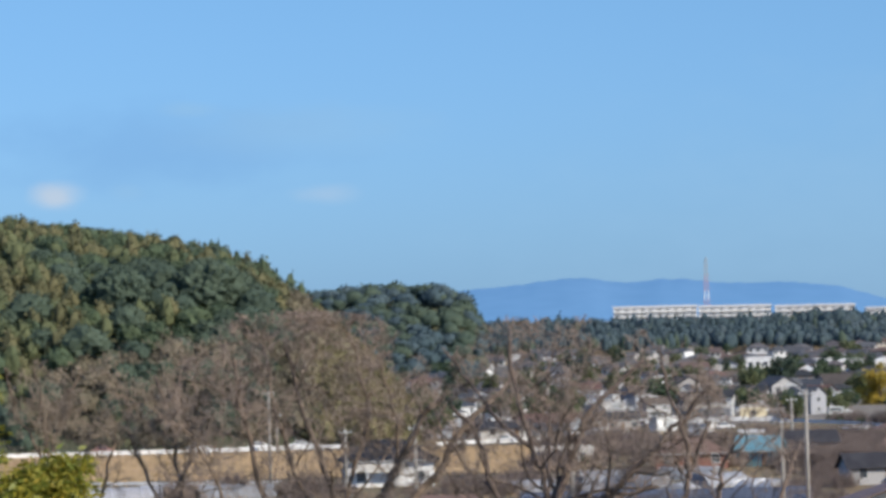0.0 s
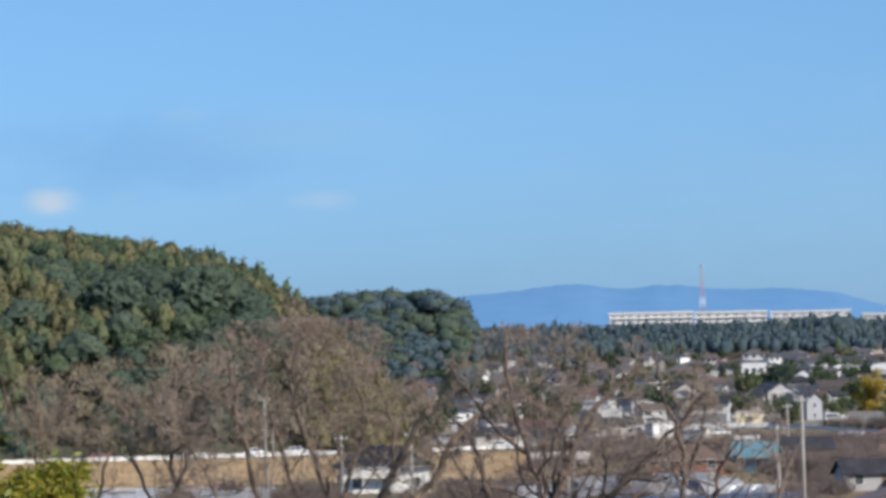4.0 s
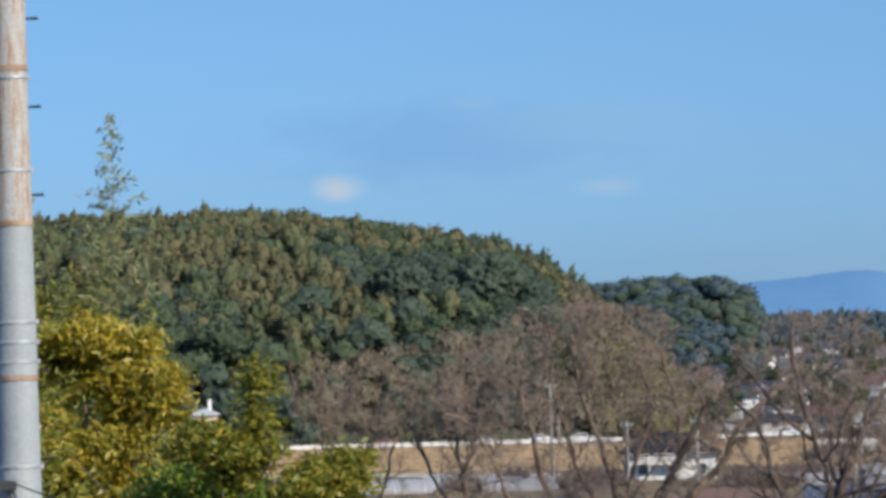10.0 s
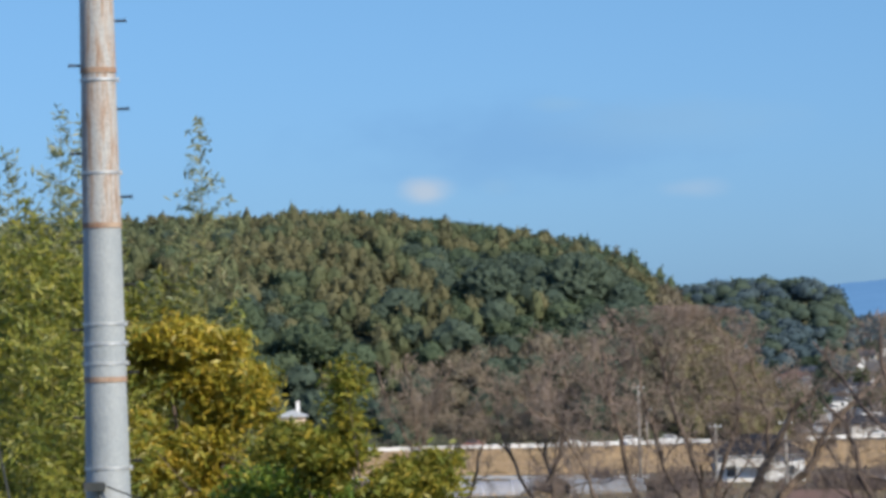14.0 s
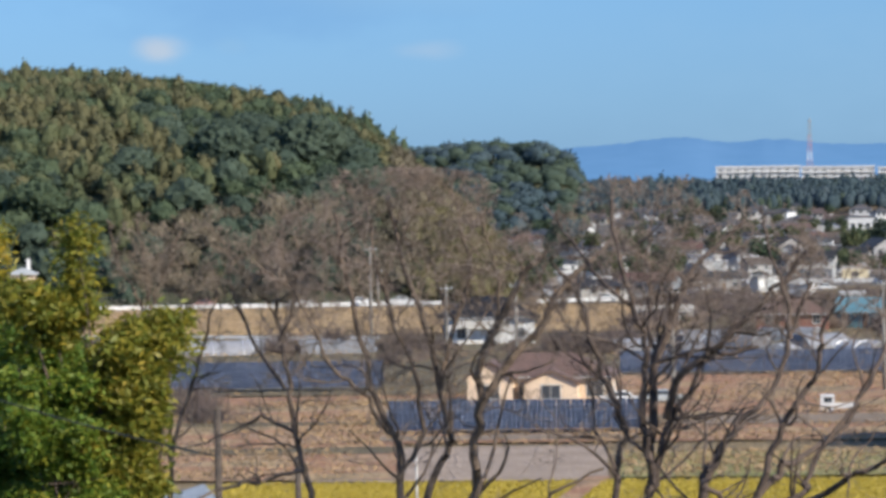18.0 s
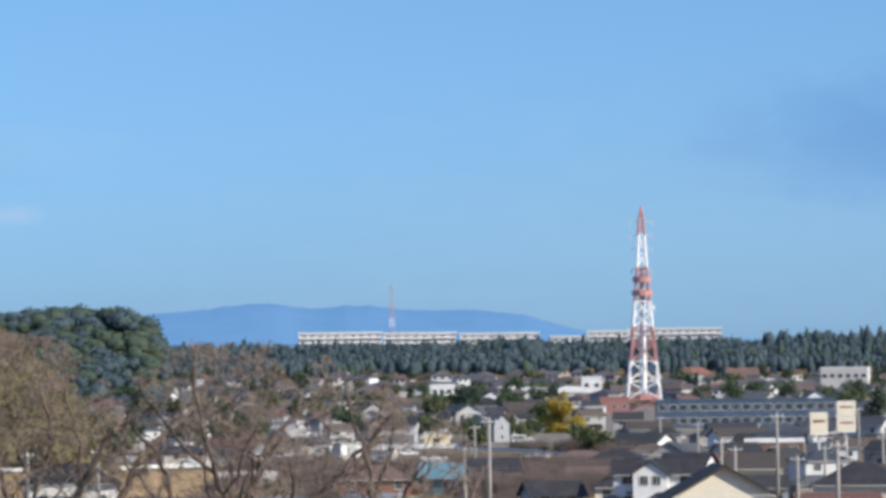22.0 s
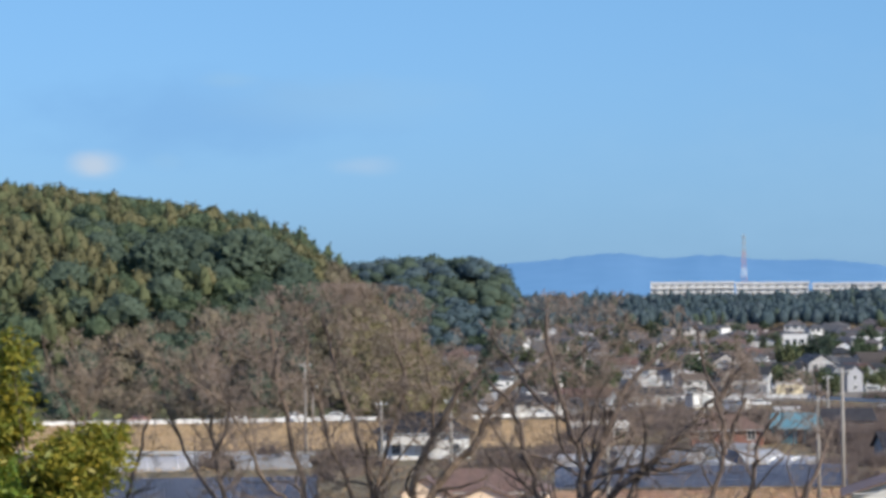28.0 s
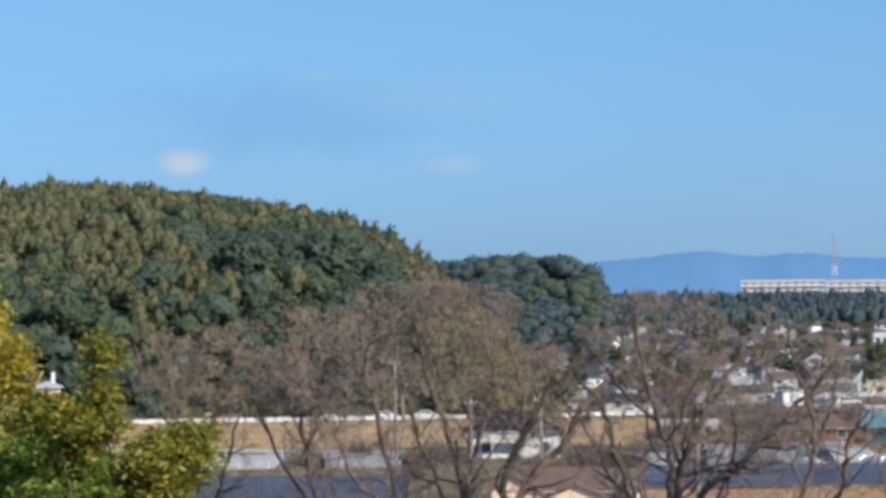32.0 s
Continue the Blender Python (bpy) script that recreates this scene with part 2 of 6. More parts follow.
M_WALL = surf("house_plaster", [(0.4, 0.4, 0.4), (0.27, 0.26, 0.26), (0.6, 0.62, 0.645), (0.25, 0.26, 0.29), (0.46, 0.47, 0.48), (0.19, 0.165, 0.15), (0.36, 0.33, 0.3), (0.54, 0.56, 0.59), (0.2, 0.22, 0.25), (0.3, 0.3, 0.31)], 0.9, 0.5, 0.1, by="object", wear=0.15)
M_ROOF = surf("house_roof_tiles", [(0.036, 0.04, 0.052), (0.065, 0.07, 0.083), (0.062, 0.053, 0.05), (0.045, 0.052, 0.068), (0.12, 0.068, 0.06), (0.088, 0.092, 0.102), (0.03, 0.033, 0.039), (0.05, 0.058, 0.074), (0.1, 0.08, 0.068), (0.04, 0.041, 0.046)], 0.85, 0.8, 0.4, by="object", wear=0.3, wave=1.6, spec=0.25)
M_FARWALL = surf("far_house_plaster", [(0.2, 0.2, 0.21), (0.42, 0.42, 0.42), (0.6, 0.62, 0.64), (0.3, 0.28, 0.26), (0.55, 0.57, 0.6)], 0.9, 0.5, 0.1, by="island", wear=0.15)
M_FARROOF = surf("far_house_roof", [(0.04, 0.044, 0.055), (0.07, 0.074, 0.085), (0.1, 0.066, 0.058), (0.09, 0.095, 0.105), (0.045, 0.05, 0.064)], 0.85, 0.8, 0.2, by="island", wear=0.3, spec=0.25)
M_WHITE = surf("white_paint", [(0.64, 0.645, 0.645), (0.56, 0.565, 0.57)], 0.7, 0.6, 0.05, wear=0.1)
M_CREAM = surf("cream_paint", [(0.74, 0.64, 0.42), (0.66, 0.57, 0.38)], 0.7, 0.6, 0.05, wear=0.1)
M_IVORY = surf("ivory_plaster", [(0.62, 0.57, 0.47), (0.54, 0.5, 0.42)], 0.85, 0.6, 0.08, wear=0.15)
M_BEIGE = surf("beige_plaster", [(0.72, 0.57, 0.42), (0.64, 0.5, 0.38)], 0.85, 0.6, 0.08, wear=0.12)
M_BROWNROOF = surf("brown_roof", [(0.11, 0.07, 0.055), (0.17, 0.1, 0.075)], 0.6, 0.8, 0.4, wave=1.6)
M_DARKROOF = surf("dark_slate_roof", [(0.02, 0.02, 0.026), (0.04, 0.04, 0.047)], 0.85, 0.8, 0.3, wave=1.6, spec=0.25)
M_BLACKROOF = surf("black_glazed_tiles", [(0.008, 0.009, 0.012), (0.016, 0.017, 0.022)], 0.6, 0.8, 0.3, wave=1.6, spec=0.3)
M_REDROOF = surf("red_roof", [(0.3, 0.135, 0.12), (0.25, 0.12, 0.11)], 0.55, 0.8, 0.2, wave=1.4)
M_TEAL = surf("teal_roof_sheet", [(0.085, 0.19, 0.235), (0.12, 0.235, 0.28)], 0.5, 0.8, 0.15, wave=1.2)
M_RUST = surf("rust_red_brick", [(0.22, 0.1, 0.075), (0.16, 0.08, 0.065)], 0.8, 0.8, 0.15)
M_GLASS = surf("dark_window_glass", [(0.03, 0.04, 0.05), (0.06, 0.07, 0.085)], 0.12, 0.4, 0, wear=0.05)
M_FRAME = surf("window_frame_metal", [(0.5, 0.5, 0.5), (0.6, 0.6, 0.58)], 0.5, 2, 0)
M_DOOR = surf("brown_door", [(0.14, 0.09, 0.06), (0.2, 0.13, 0.08)], 0.6, 2, 0.1)
M_BLUEGREY = surf("blue_grey_cladding", [(0.03, 0.056, 0.1), (0.046, 0.078, 0.13)], 0.6, 0.3, 0.1, wear=0.15)
M_CONCRETE = surf("weathered_concrete", [(0.42, 0.41, 0.39), (0.52, 0.5, 0.48)], 0.9, 0.6, 0.15, wear=0.2)
M_POLE = surf("grey_pole_concrete", [(0.2, 0.19, 0.178), (0.27, 0.255, 0.235)], 0.85, 1, 0.1, wear=0.2)
M_DARKPOLE = surf("creosoted_pole", [(0.05, 0.04, 0.035), (0.09, 0.07, 0.055)], 0.9, 3, 0.3)
M_STEEL = surf("painted_pole_steel", [(0.235, 0.268, 0.288), (0.3, 0.325, 0.34)], 0.55, 2.5, 0.1, wear=0.15)
M_RUSTY = surf("rusted_pole_steel", [(0.3, 0.32, 0.33), (0.35, 0.36, 0.36), (0.35, 0.345, 0.335), (0.34, 0.3, 0.27), (0.31, 0.23, 0.18), (0.24, 0.15, 0.1)], 0.7, 3.2, 0.15, wear=0.3)
def streaked():
    """Grey paint with brown rust that runs down in streaks."""
    m = M_RUSTY
    n, l = m.node_tree.nodes, m.node_tree.links
    tc, mp = n.new("ShaderNodeTexCoord"), n.new("ShaderNodeMapping")
    mp.inputs["Scale"].default_value = (24, 24, 2.2)
    l.new(tc.outputs["Object"], mp.inputs[0])
    for q in n:
        if q.type == "TEX_NOISE" and abs(q.inputs["Scale"].default_value - 3.2) < 0.01:
            q.inputs["Scale"].default_value = 1.0
            l.new(mp.outputs[0], q.inputs["Vector"])


streaked()
M_SEAM = surf("rust_seam", [(0.22, 0.12, 0.075), (0.36, 0.27, 0.2)], 0.85, 5, 0.2)
M_BAND = surf("zinc_band", [(0.6, 0.62, 0.62), (0.45, 0.46, 0.46)], 0.4, 6, 0, metal=0.6)
M_CABLE = surf("black_cable", [(0.02, 0.025, 0.025), (0.04, 0.045, 0.045)], 0.6, 4, 0)
# red paint with the washing-out of haze put into its colour
M_TOWERRED = surf("tower_red_paint_hazed", [(0.42, 0.2, 0.19), (0.37, 0.18, 0.17)], 0.6, 0.3, 0, wear=0.15)
M_TOWERWHITE = surf("tower_white_paint", [(0.8, 0.8, 0.8), (0.72, 0.72, 0.72)], 0.6, 0.3, 0, wear=0.1)
M_PANEL = surf("solar_cells", [(0.019, 0.023, 0.038), (0.032, 0.037, 0.056)], 0.32, 1, 0, by="object", wear=0.1)
M_ALU = surf("aluminium_edge", [(0.5, 0.52, 0.55), (0.6, 0.62, 0.64)], 0.4, 2, 0, metal=0.5)
M_VINYL = surf("greenhouse_film", [(0.16, 0.165, 0.185), (0.26, 0.265, 0.29), (0.19, 0.2, 0.22), (0.32, 0.33, 0.36), (0.22, 0.23, 0.26)], 0.8, 0.4, 0.1, by="object", wear=0.35, spec=0.25)
M_CORRUG = surf("corrugated_grey_sheet", [(0.42, 0.44, 0.45), (0.34, 0.36, 0.37)], 0.6, 0.6, 0.3, wave=4)
M_BLUECAR = surf("pale_blue_paint", [(0.24, 0.36, 0.52), (0.28, 0.4, 0.55)], 0.3, 1, 0, wear=0.05)
M_CARPAINT = surf("car_paint", [(0.75, 0.75, 0.75), (0.6, 0.62, 0.64), (0.08, 0.09, 0.1), (0.78, 0.78, 0.78), (0.3, 0.06, 0.05), (0.1, 0.15, 0.3)], 0.3, 1, 0, by="object", wear=0.05)
M_TYRE = surf("tyre_rubber", [(0.02, 0.02, 0.02), (0.03, 0.03, 0.03)], 0.9, 4, 0)
# haze is painted in here: a blue base colour with a blue emission
M_MOUNTAIN = surf("far_slope_haze_glow", [(0.06, 0.1, 0.16), (0.07, 0.11, 0.17)], 1.0, 0.002, 0, wear=0.1, spec=0.0)
mb = M_MOUNTAIN.node_tree.nodes["Principled BSDF"]  # the slope itself glows blue, in place of the haze before it
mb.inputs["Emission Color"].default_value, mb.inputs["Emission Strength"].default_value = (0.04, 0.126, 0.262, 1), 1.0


# ---- mesh helpers ----
def height(x, y):
    """The lie of the land, without the two wooded hills."""
    return float(np.interp(y, (0, 8, 25, 45, 70, 110, 150, 180, 1600, 1750, 1950, 2300, 3000, 6000), (20.4, 20.2, 17, 13, 9, 4, 0.7, 0, 0, 3, 11, 18, 20, 20)))


def spot(az, d, z=None):
    """A place by bearing (degrees right of straight ahead) and distance from the viewpoint; on the ground unless z is given."""
    x, y = d * math.sin(radians(az)), d * math.cos(radians(az))
    return Vector((x, y, height(x, y) if z is None else z))


def level(el, d):
    """The height that stands at an elevation of el degrees, d metres off."""
    return EYE + d * math.tan(radians(el))


class Geo:
    """Collects boxes, tubes and sheets, then becomes one mesh."""

    def __init__(self):
        self.v, self.f, self.m = [], [], []

    def add(self, verts, faces, mi=0):
        k = len(self.v)
        self.v += [tuple(p) for p in verts]
        self.f += [tuple(i + k for i in f) for f in faces]
        self.m += [mi] * len(faces)
        return self

    def box(self, x, y, z, sx, sy, sz, mi=0):
        """A box on its base's centre."""
        p = [(x + a * sx / 2, y + b * sy / 2, z + c * sz) for c in (0, 1) for a, b in ((-1, -1), (1, -1), (1, 1), (-1, 1))]
        return self.add(p, [(3, 2, 1, 0), (4, 5, 6, 7), (0, 1, 5, 4), (1, 2, 6, 5), (2, 3, 7, 6), (3, 0, 4, 7)], mi)

    def tube(self, p0, p1, r0, r1, n=6, mi=0, caps=True):
        p0, p1 = Vector(p0), Vector(p1)
        d = (p1 - p0).normalized()
        u = d.orthogonal().normalized()
        w = d.cross(u)
        ring = [(u * math.cos(2 * math.pi * i / n) + w * math.sin(2 * math.pi * i / n)) for i in range(n)]
        pts = [p0 + q * r0 for q in ring] + [p1 + q * r1 for q in ring]
        fs = [(i, (i + 1) % n, n + (i + 1) % n, n + i) for i in range(n)]
        if caps:
            fs += [tuple(range(n - 1, -1, -1)), tuple(range(n, 2 * n))]
        return self.add(pts, fs, mi)

    def path(self, pts, r, n=6, mi=0):
        """One bent tube through the points."""
        pts = [Vector(q) for q in pts]
        verts, faces = [], []
        for k, q in enumerate(pts):
            d = (pts[min(k + 1, len(pts) - 1)] - pts[max(k - 1, 0)]).normalized()
            u = d.cross(Vector((0.31, 0.2, 0.93)))
            u = (u if u.length > 0.05 else d.orthogonal()).normalized()
            w = d.cross(u)
            verts += [q + (u * math.cos(2 * math.pi * i / n) + w * math.sin(2 * math.pi * i / n)) * r for i in range(n)]
            if k:
                faces += [((k - 1) * n + i, (k - 1) * n + (i + 1) % n, k * n + (i + 1) % n, k * n + i) for i in range(n)]
        faces += [tuple(range(n - 1, -1, -1)), tuple(range(len(verts) - n, len(verts)))]
        return self.add(verts, faces, mi)

    def gable(self, w, d, z, rise, over=0.5, thick=0.15):
        """Two roof slopes, ridge along x."""
        hw, hd = w / 2 + over, d / 2 + over
        drop = rise * over / (d / 2)
        for s in (-1, 1):
            a = [(-hw, s * hd, z - drop), (hw, s * hd, z - drop), (hw, 0, z + rise), (-hw, 0, z + rise)]
            b = [(x, y, q + thick) for x, y, q in a]
            fs = [(0, 1, 2, 3), (7, 6, 5, 4), (0, 4, 5, 1), (1, 5, 6, 2), (2, 6, 7, 3), (3, 7, 4, 0)]
            self.add(a + b, fs if s > 0 else [f[::-1] for f in fs])
        return self

    def hip(self, w, d, z, rise, over=0.5, thick=0.15):
        hw, hd = w / 2 + over, d / 2 + over
        r = max(0.2, hw - hd)
        a = [(-hw, -hd, z), (hw, -hd, z), (hw, hd, z), (-hw, hd, z)]
        b = [(x, y, z + thick) for x, y, _ in a]
        top = [(-r, 0, z + rise), (r, 0, z + rise)]
        return self.add(a + b + top, [(3, 2, 1, 0), (0, 1, 5, 4), (1, 2, 6, 5), (2, 3, 7, 6), (3, 0, 4, 7), (4, 5, 9, 8), (5, 6, 9), (6, 7, 8, 9), (7, 4, 8)])

    def walls(self, w, d, h, rise=0.0):
        """A closed body, with gable ends along x when rise is given."""
        p = [(-w / 2, -d / 2), (w / 2, -d / 2), (w / 2, d / 2), (-w / 2, d / 2)]
        v = [(x, y, 0) for x, y in p] + [(x, y, h) for x, y in p]
        f = [(3, 2, 1, 0), (0, 1, 5, 4), (2, 3, 7, 6)]
        if rise:
            v += [(-w / 2, 0, h + rise), (w / 2, 0, h + rise)]
            f += [(1, 2, 6, 9, 5), (3, 0, 4, 8, 7), (4, 5, 9, 8), (6, 7, 8, 9)]
        else:
            f += [(1, 2, 6, 5), (3, 0, 4, 7), (4, 5, 6, 7)]
        return self.add(v, f)

    def mesh(self, name, mats):
        me = bpy.data.meshes.new(name)
        me.from_pydata(self.v, [], self.f)
        for mt in mats if isinstance(mats, (list, tuple)) else [mats]:
            me.materials.append(mt)
        if any(self.m):
            me.polygons.foreach_set("material_index", self.m)
        return me


def part(name, geo, mats, parent=None, label="", smooth=False):
    """One mesh object, under its thing when parent is given."""
    me = geo.mesh(name, mats) if isinstance(geo, Geo) else geo
    if smooth:
        me.polygons.foreach_set("use_smooth", [True] * len(me.polygons))
    ob = new(name, me)
    if parent:
        ob.parent = parent
    return tagged(ob, label)


def thing(name, label, category, m, group="", kind=""):
    ob = new(name)
    ob.matrix_world = m
    return tagged(ob, label, category, group, kind)


def facing(az, d, turn=0.0, z=None):
    """The pose of a thing whose front (-y) looks at the viewpoint, turned by so many degrees."""
    p = spot(az, d, z)
    return pose(p.x, p.y, p.z, 0, 0, -az + turn)


def sheet_mesh(name, centres, ups, sides, mats, index=None):
    """Many four-cornered leaves at once: centre, half length and half width vectors."""
    n = len(centres)
    v = np.empty((n, 4, 3))
    v[:, 0], v[:, 1], v[:, 2], v[:, 3] = centres - ups, centres + sides, centres + ups, centres - sides
    me = bpy.data.meshes.new(name)
    me.vertices.add(4 * n)
    me.vertices.foreach_set("co", v.reshape(-1))
    me.loops.add(4 * n)
    me.loops.foreach_set("vertex_index", np.arange(4 * n, dtype=np.int32))
    me.polygons.add(n)
    me.polygons.foreach_set("loop_start", np.arange(0, 4 * n, 4, dtype=np.int32))
    for mt in mats:
        me.materials.append(mt)
    if index is not None:
        me.polygons.foreach_set("material_index", index.astype(np.int32))
    me.update(calc_edges=True)
    return me


def leaves(name, pts, length, width, mats, rng, droop=0.0, index=None, spread=0.4):
    """Leaves of about that length and width at pts, each turned its own way."""
    n = len(pts)
    u = rng.normal(size=(n, 3))
    u[:, 2] = u[:, 2] * 0.6 - droop
    u /= np.linalg.norm(u, axis=1)[:, None]
    w = np.cross(u, rng.normal(size=(n, 3)))
    w /= np.linalg.norm(w, axis=1)[:, None]
    s = rng.uniform(1 - spread, 1 + spread, n)[:, None]
    return sheet_mesh(name, pts, u * s * length / 2, w * s * width / 2, mats, index)


def tubes_mesh(name, segs, mat):
    """Many tapered tubes at once; segs rows: start, end, radius at start and end; sides by thickness."""
    segs = np.array(segs)
    V, F, k = [], [], 0
    for lo, hi, n in ((0.03, 9, 8), (0.01, 0.03, 5), (0, 0.01, 3)):
        q = segs[(segs[:, 6] >= lo) & (segs[:, 6] < hi)]
        if not len(q):
            continue
        d = q[:, 3:6] - q[:, 0:3]
        d /= np.linalg.norm(d, axis=1)[:, None] + 1e-9
        ref = np.where(np.abs(d[:, 2:3]) > 0.9, [[1.0, 0, 0]], [[0, 0, 1.0]])
        u = np.cross(d, ref)
        u /= np.linalg.norm(u, axis=1)[:, None]
        w = np.cross(d, u)
        a = np.arange(n) * 2 * math.pi / n
        ring = u[:, None] * np.cos(a)[None, :, None] + w[:, None] * np.sin(a)[None, :, None]
        lower = q[:, None, 0:3] + ring * q[:, None, 6:7]
        upper = q[:, None, 3:6] + ring * q[:, None, 7:8]
        V.append(np.concatenate([lower, upper], 1).reshape(-1, 3))
        i = np.arange(n)
        f = np.stack([i, n + i, n + (i + 1) % n, (i + 1) % n], -1)
        F.append((f[None] + (k + np.arange(len(q)) * 2 * n)[:, None, None]).reshape(-1, 4))
        k += len(q) * 2 * n
    V, F = np.concatenate(V), np.concatenate(F)
    me = bpy.data.meshes.new(name)
    me.vertices.add(len(V))
    me.vertices.foreach_set("co", V.reshape(-1))
    me.loops.add(F.size)
    me.loops.foreach_set("vertex_index", F.reshape(-1).astype(np.int32))
    me.polygons.add(len(F))
    me.polygons.foreach_set("loop_start", np.arange(0, F.size, 4, dtype=np.int32))
    me.polygons.foreach_set("use_smooth", np.ones(len(F), dtype=bool))
    me.materials.append(mat)
    me.update(calc_edges=True)
    return me


# ---- the land ----
def land():
    """One sheet of ground, to the horizon on all sides."""
    ys = np.concatenate([-np.geomspace(4900, 10, 12), np.linspace(0, 200, 51), np.geomspace(215, 4900, 70)])
    xs = np.concatenate([-np.geomspace(4900, 60, 16), np.linspace(-50, 50, 41), np.geomspace(60, 4900, 16)])
    g = Geo()
    for y in ys:
        for x in xs:
            g.v.append((x, y, height(x, y) + (0.25 * noise.noise((x * 0.08, y * 0.08, 0)) if y < 180 else 0)))
    w = len(xs)
    for j in range(len(ys) - 1):
        for i in range(w - 1):
            k = j * w + i
            g.f.append((k, k + 1, k + w + 1, k + w))
            g.m.append(1 if ys[j] < 170 else 0)
    return tagged(part("ground", g, [M_GROUND, M_SLOPE], smooth=True), "dry brown plain with a grassy slope", "ground", kind="structure")


land()


def plot(name, mat, label, a0, a1, d0, d1, lift, rough=0.08, step=2.5):
    """A field between two bearings (or pairs of them, near and far) and two distances, a little proud of the land and uneven."""
    y0, y1 = d0, d1
    (l0, l1), (r0, r1) = [q if isinstance(q, tuple) else (q, q) for q in (a0, a1)]
    a0, a1 = min(l0, l1), max(r0, r1)
    ny = max(3, int((y1 - y0) / step))
    nx = max(3, min(60, int(math.radians(a1 - a0) * y1 / step)))
    g = Geo()
    for j in range(ny + 1):
        t = j / ny
        y = y0 + (y1 - y0) * t
        left, right = l0 + (l1 - l0) * t, r0 + (r1 - r0) * t
        for i in range(nx + 1):
            x = math.tan(radians(left + (right - left) * i / nx)) * y
            g.v.append((x, y, height(x, y) + lift + rough * noise.noise((x * 0.4, y * 0.4, lift))))
    w = nx + 1
    g.f = [(j * w + i, j * w + i + 1, j * w + w + i + 1, j * w + w + i) for j in range(ny) for i in range(nx)]
    g.m = [0] * len(g.f)
    return tagged(part(name, g, mat, smooth=True), label, "field", kind="structure")


plot("field_yellow_near", M_STUBBLE, "yellow-green crop field beside a bare plot", (-1.86, -0.95), 9.0, 186, 231, 0.15)
plot("field_yellow_far", M_STUBBLE, "strip of yellow-green crop beyond a dark ditch", -5.6, 9.0, 243, 283, 0.15)
plot("field_bare_near", M_TILLED, "pale brown bare soil plot", -7.5, (-1.88, -0.97), 186, 231.5, 0.12)
plot("footpath", M_STRAWRED, "slanting dry grass path between the crops", (-0.85, 0.1), (-0.5, 0.45), 243, 286, 0.3)
plot("field_tilled", M_TILLED, "grey-brown tilled field", -4.2, 0.4, 285, 322, 0.12)
plot("field_straw_left", M_STRAWRED, "dry straw-coloured grass field", -8, -2.6, 287, 400, 0.16)
plot("field_straw_mid", M_STRAWRED, "dry grass strip round the solar panels", -2.59, 0.49, 326, 401, 0.17)
plot("field_scrub", M_BANK, "rough brown ground between the sheds", -8, 5.2, 403, 563, 0.13)
plot("field_green", M_GREENGRASS, "patchy olive-green grass plot", 0.55, 5.2, 286, 312, 0.2)
plot("field_dark_strip", M_TRACK, "dark brown turned-over strip", 0.7, 5.0, 347, 360, 0.24)
plot("field_straw_right", M_STRAWRED, "dry tawny grass strip", 0.5, 8, 326, 440, 0.16)
plot("field_straw_dike", M_STRAW, "dry golden grass field under the road", -8, 1.2, 566, 690, 0.2)
plot("bank_grass", M_BANK, "brown grassy bank below a road", 1.4, 7.2, 575, 785, 0.2)
plot("town_lots", M_LOTS, "dark lots and lanes between the houses", -1.9, 12.5, 735, 1800, 0.12, 0.02, 16)
plot("verge_panels", M_TRACK, "dark verge below the solar panels", -2.95, 1.0, 329, 335.5, 0.2)
plot("verge_hedge", M_BANK, "strip of dead brown weeds", -8, -2.65, 314, 322, 0.2, 0.1)
plot("verge_weeds", M_BANK, "strip of dead brown weeds", -8, -2.7, 352, 357, 0.2, 0.1)
plot("lane", M_TRACK, "narrow worn field lane", -7.5, 9, 232, 238, 0.2, 0.02)
plot("road", M_ASPHALT, "asphalt road across the plain", -10, 2.4, 693, 700, 0.35, 0.02)


def crop():
    rng = np.random.default_rng(3)
    pts = []
    for a0, a1, d0, d1, n in ((-1.86, 9, 187, 231, 95000), (-5.4, 9, 243, 282, 80000)):
        d = rng.uniform(d0, d1, n)
        az = np.radians(rng.uniform(a0, min(a1, 6), n))
        # rows: sown in strips that run across
        d = np.round(d / 1.4) * 1.4 + rng.normal(0, 0.22, n)
        deg = np.degrees(az)
        edge = deg > -1.84 + 0.91 * (d - 186) / 45 if d0 < 200 else np.abs(deg + 0.67 - 0.95 * (d - 243) / 43) > 0.17
        pts.append(np.stack([np.tan(az) * d, d, 0.15 + rng.uniform(0.03, 0.3, n)], -1)[edge])
    pts = np.concatenate(pts)
    ob = part("crop", leaves("crop", pts, 0.2, 0.08, [M_CROP], rng), None)
    return tagged(ob, "tufts of yellow-green crop in rows", "crop", kind="stuff")


crop()


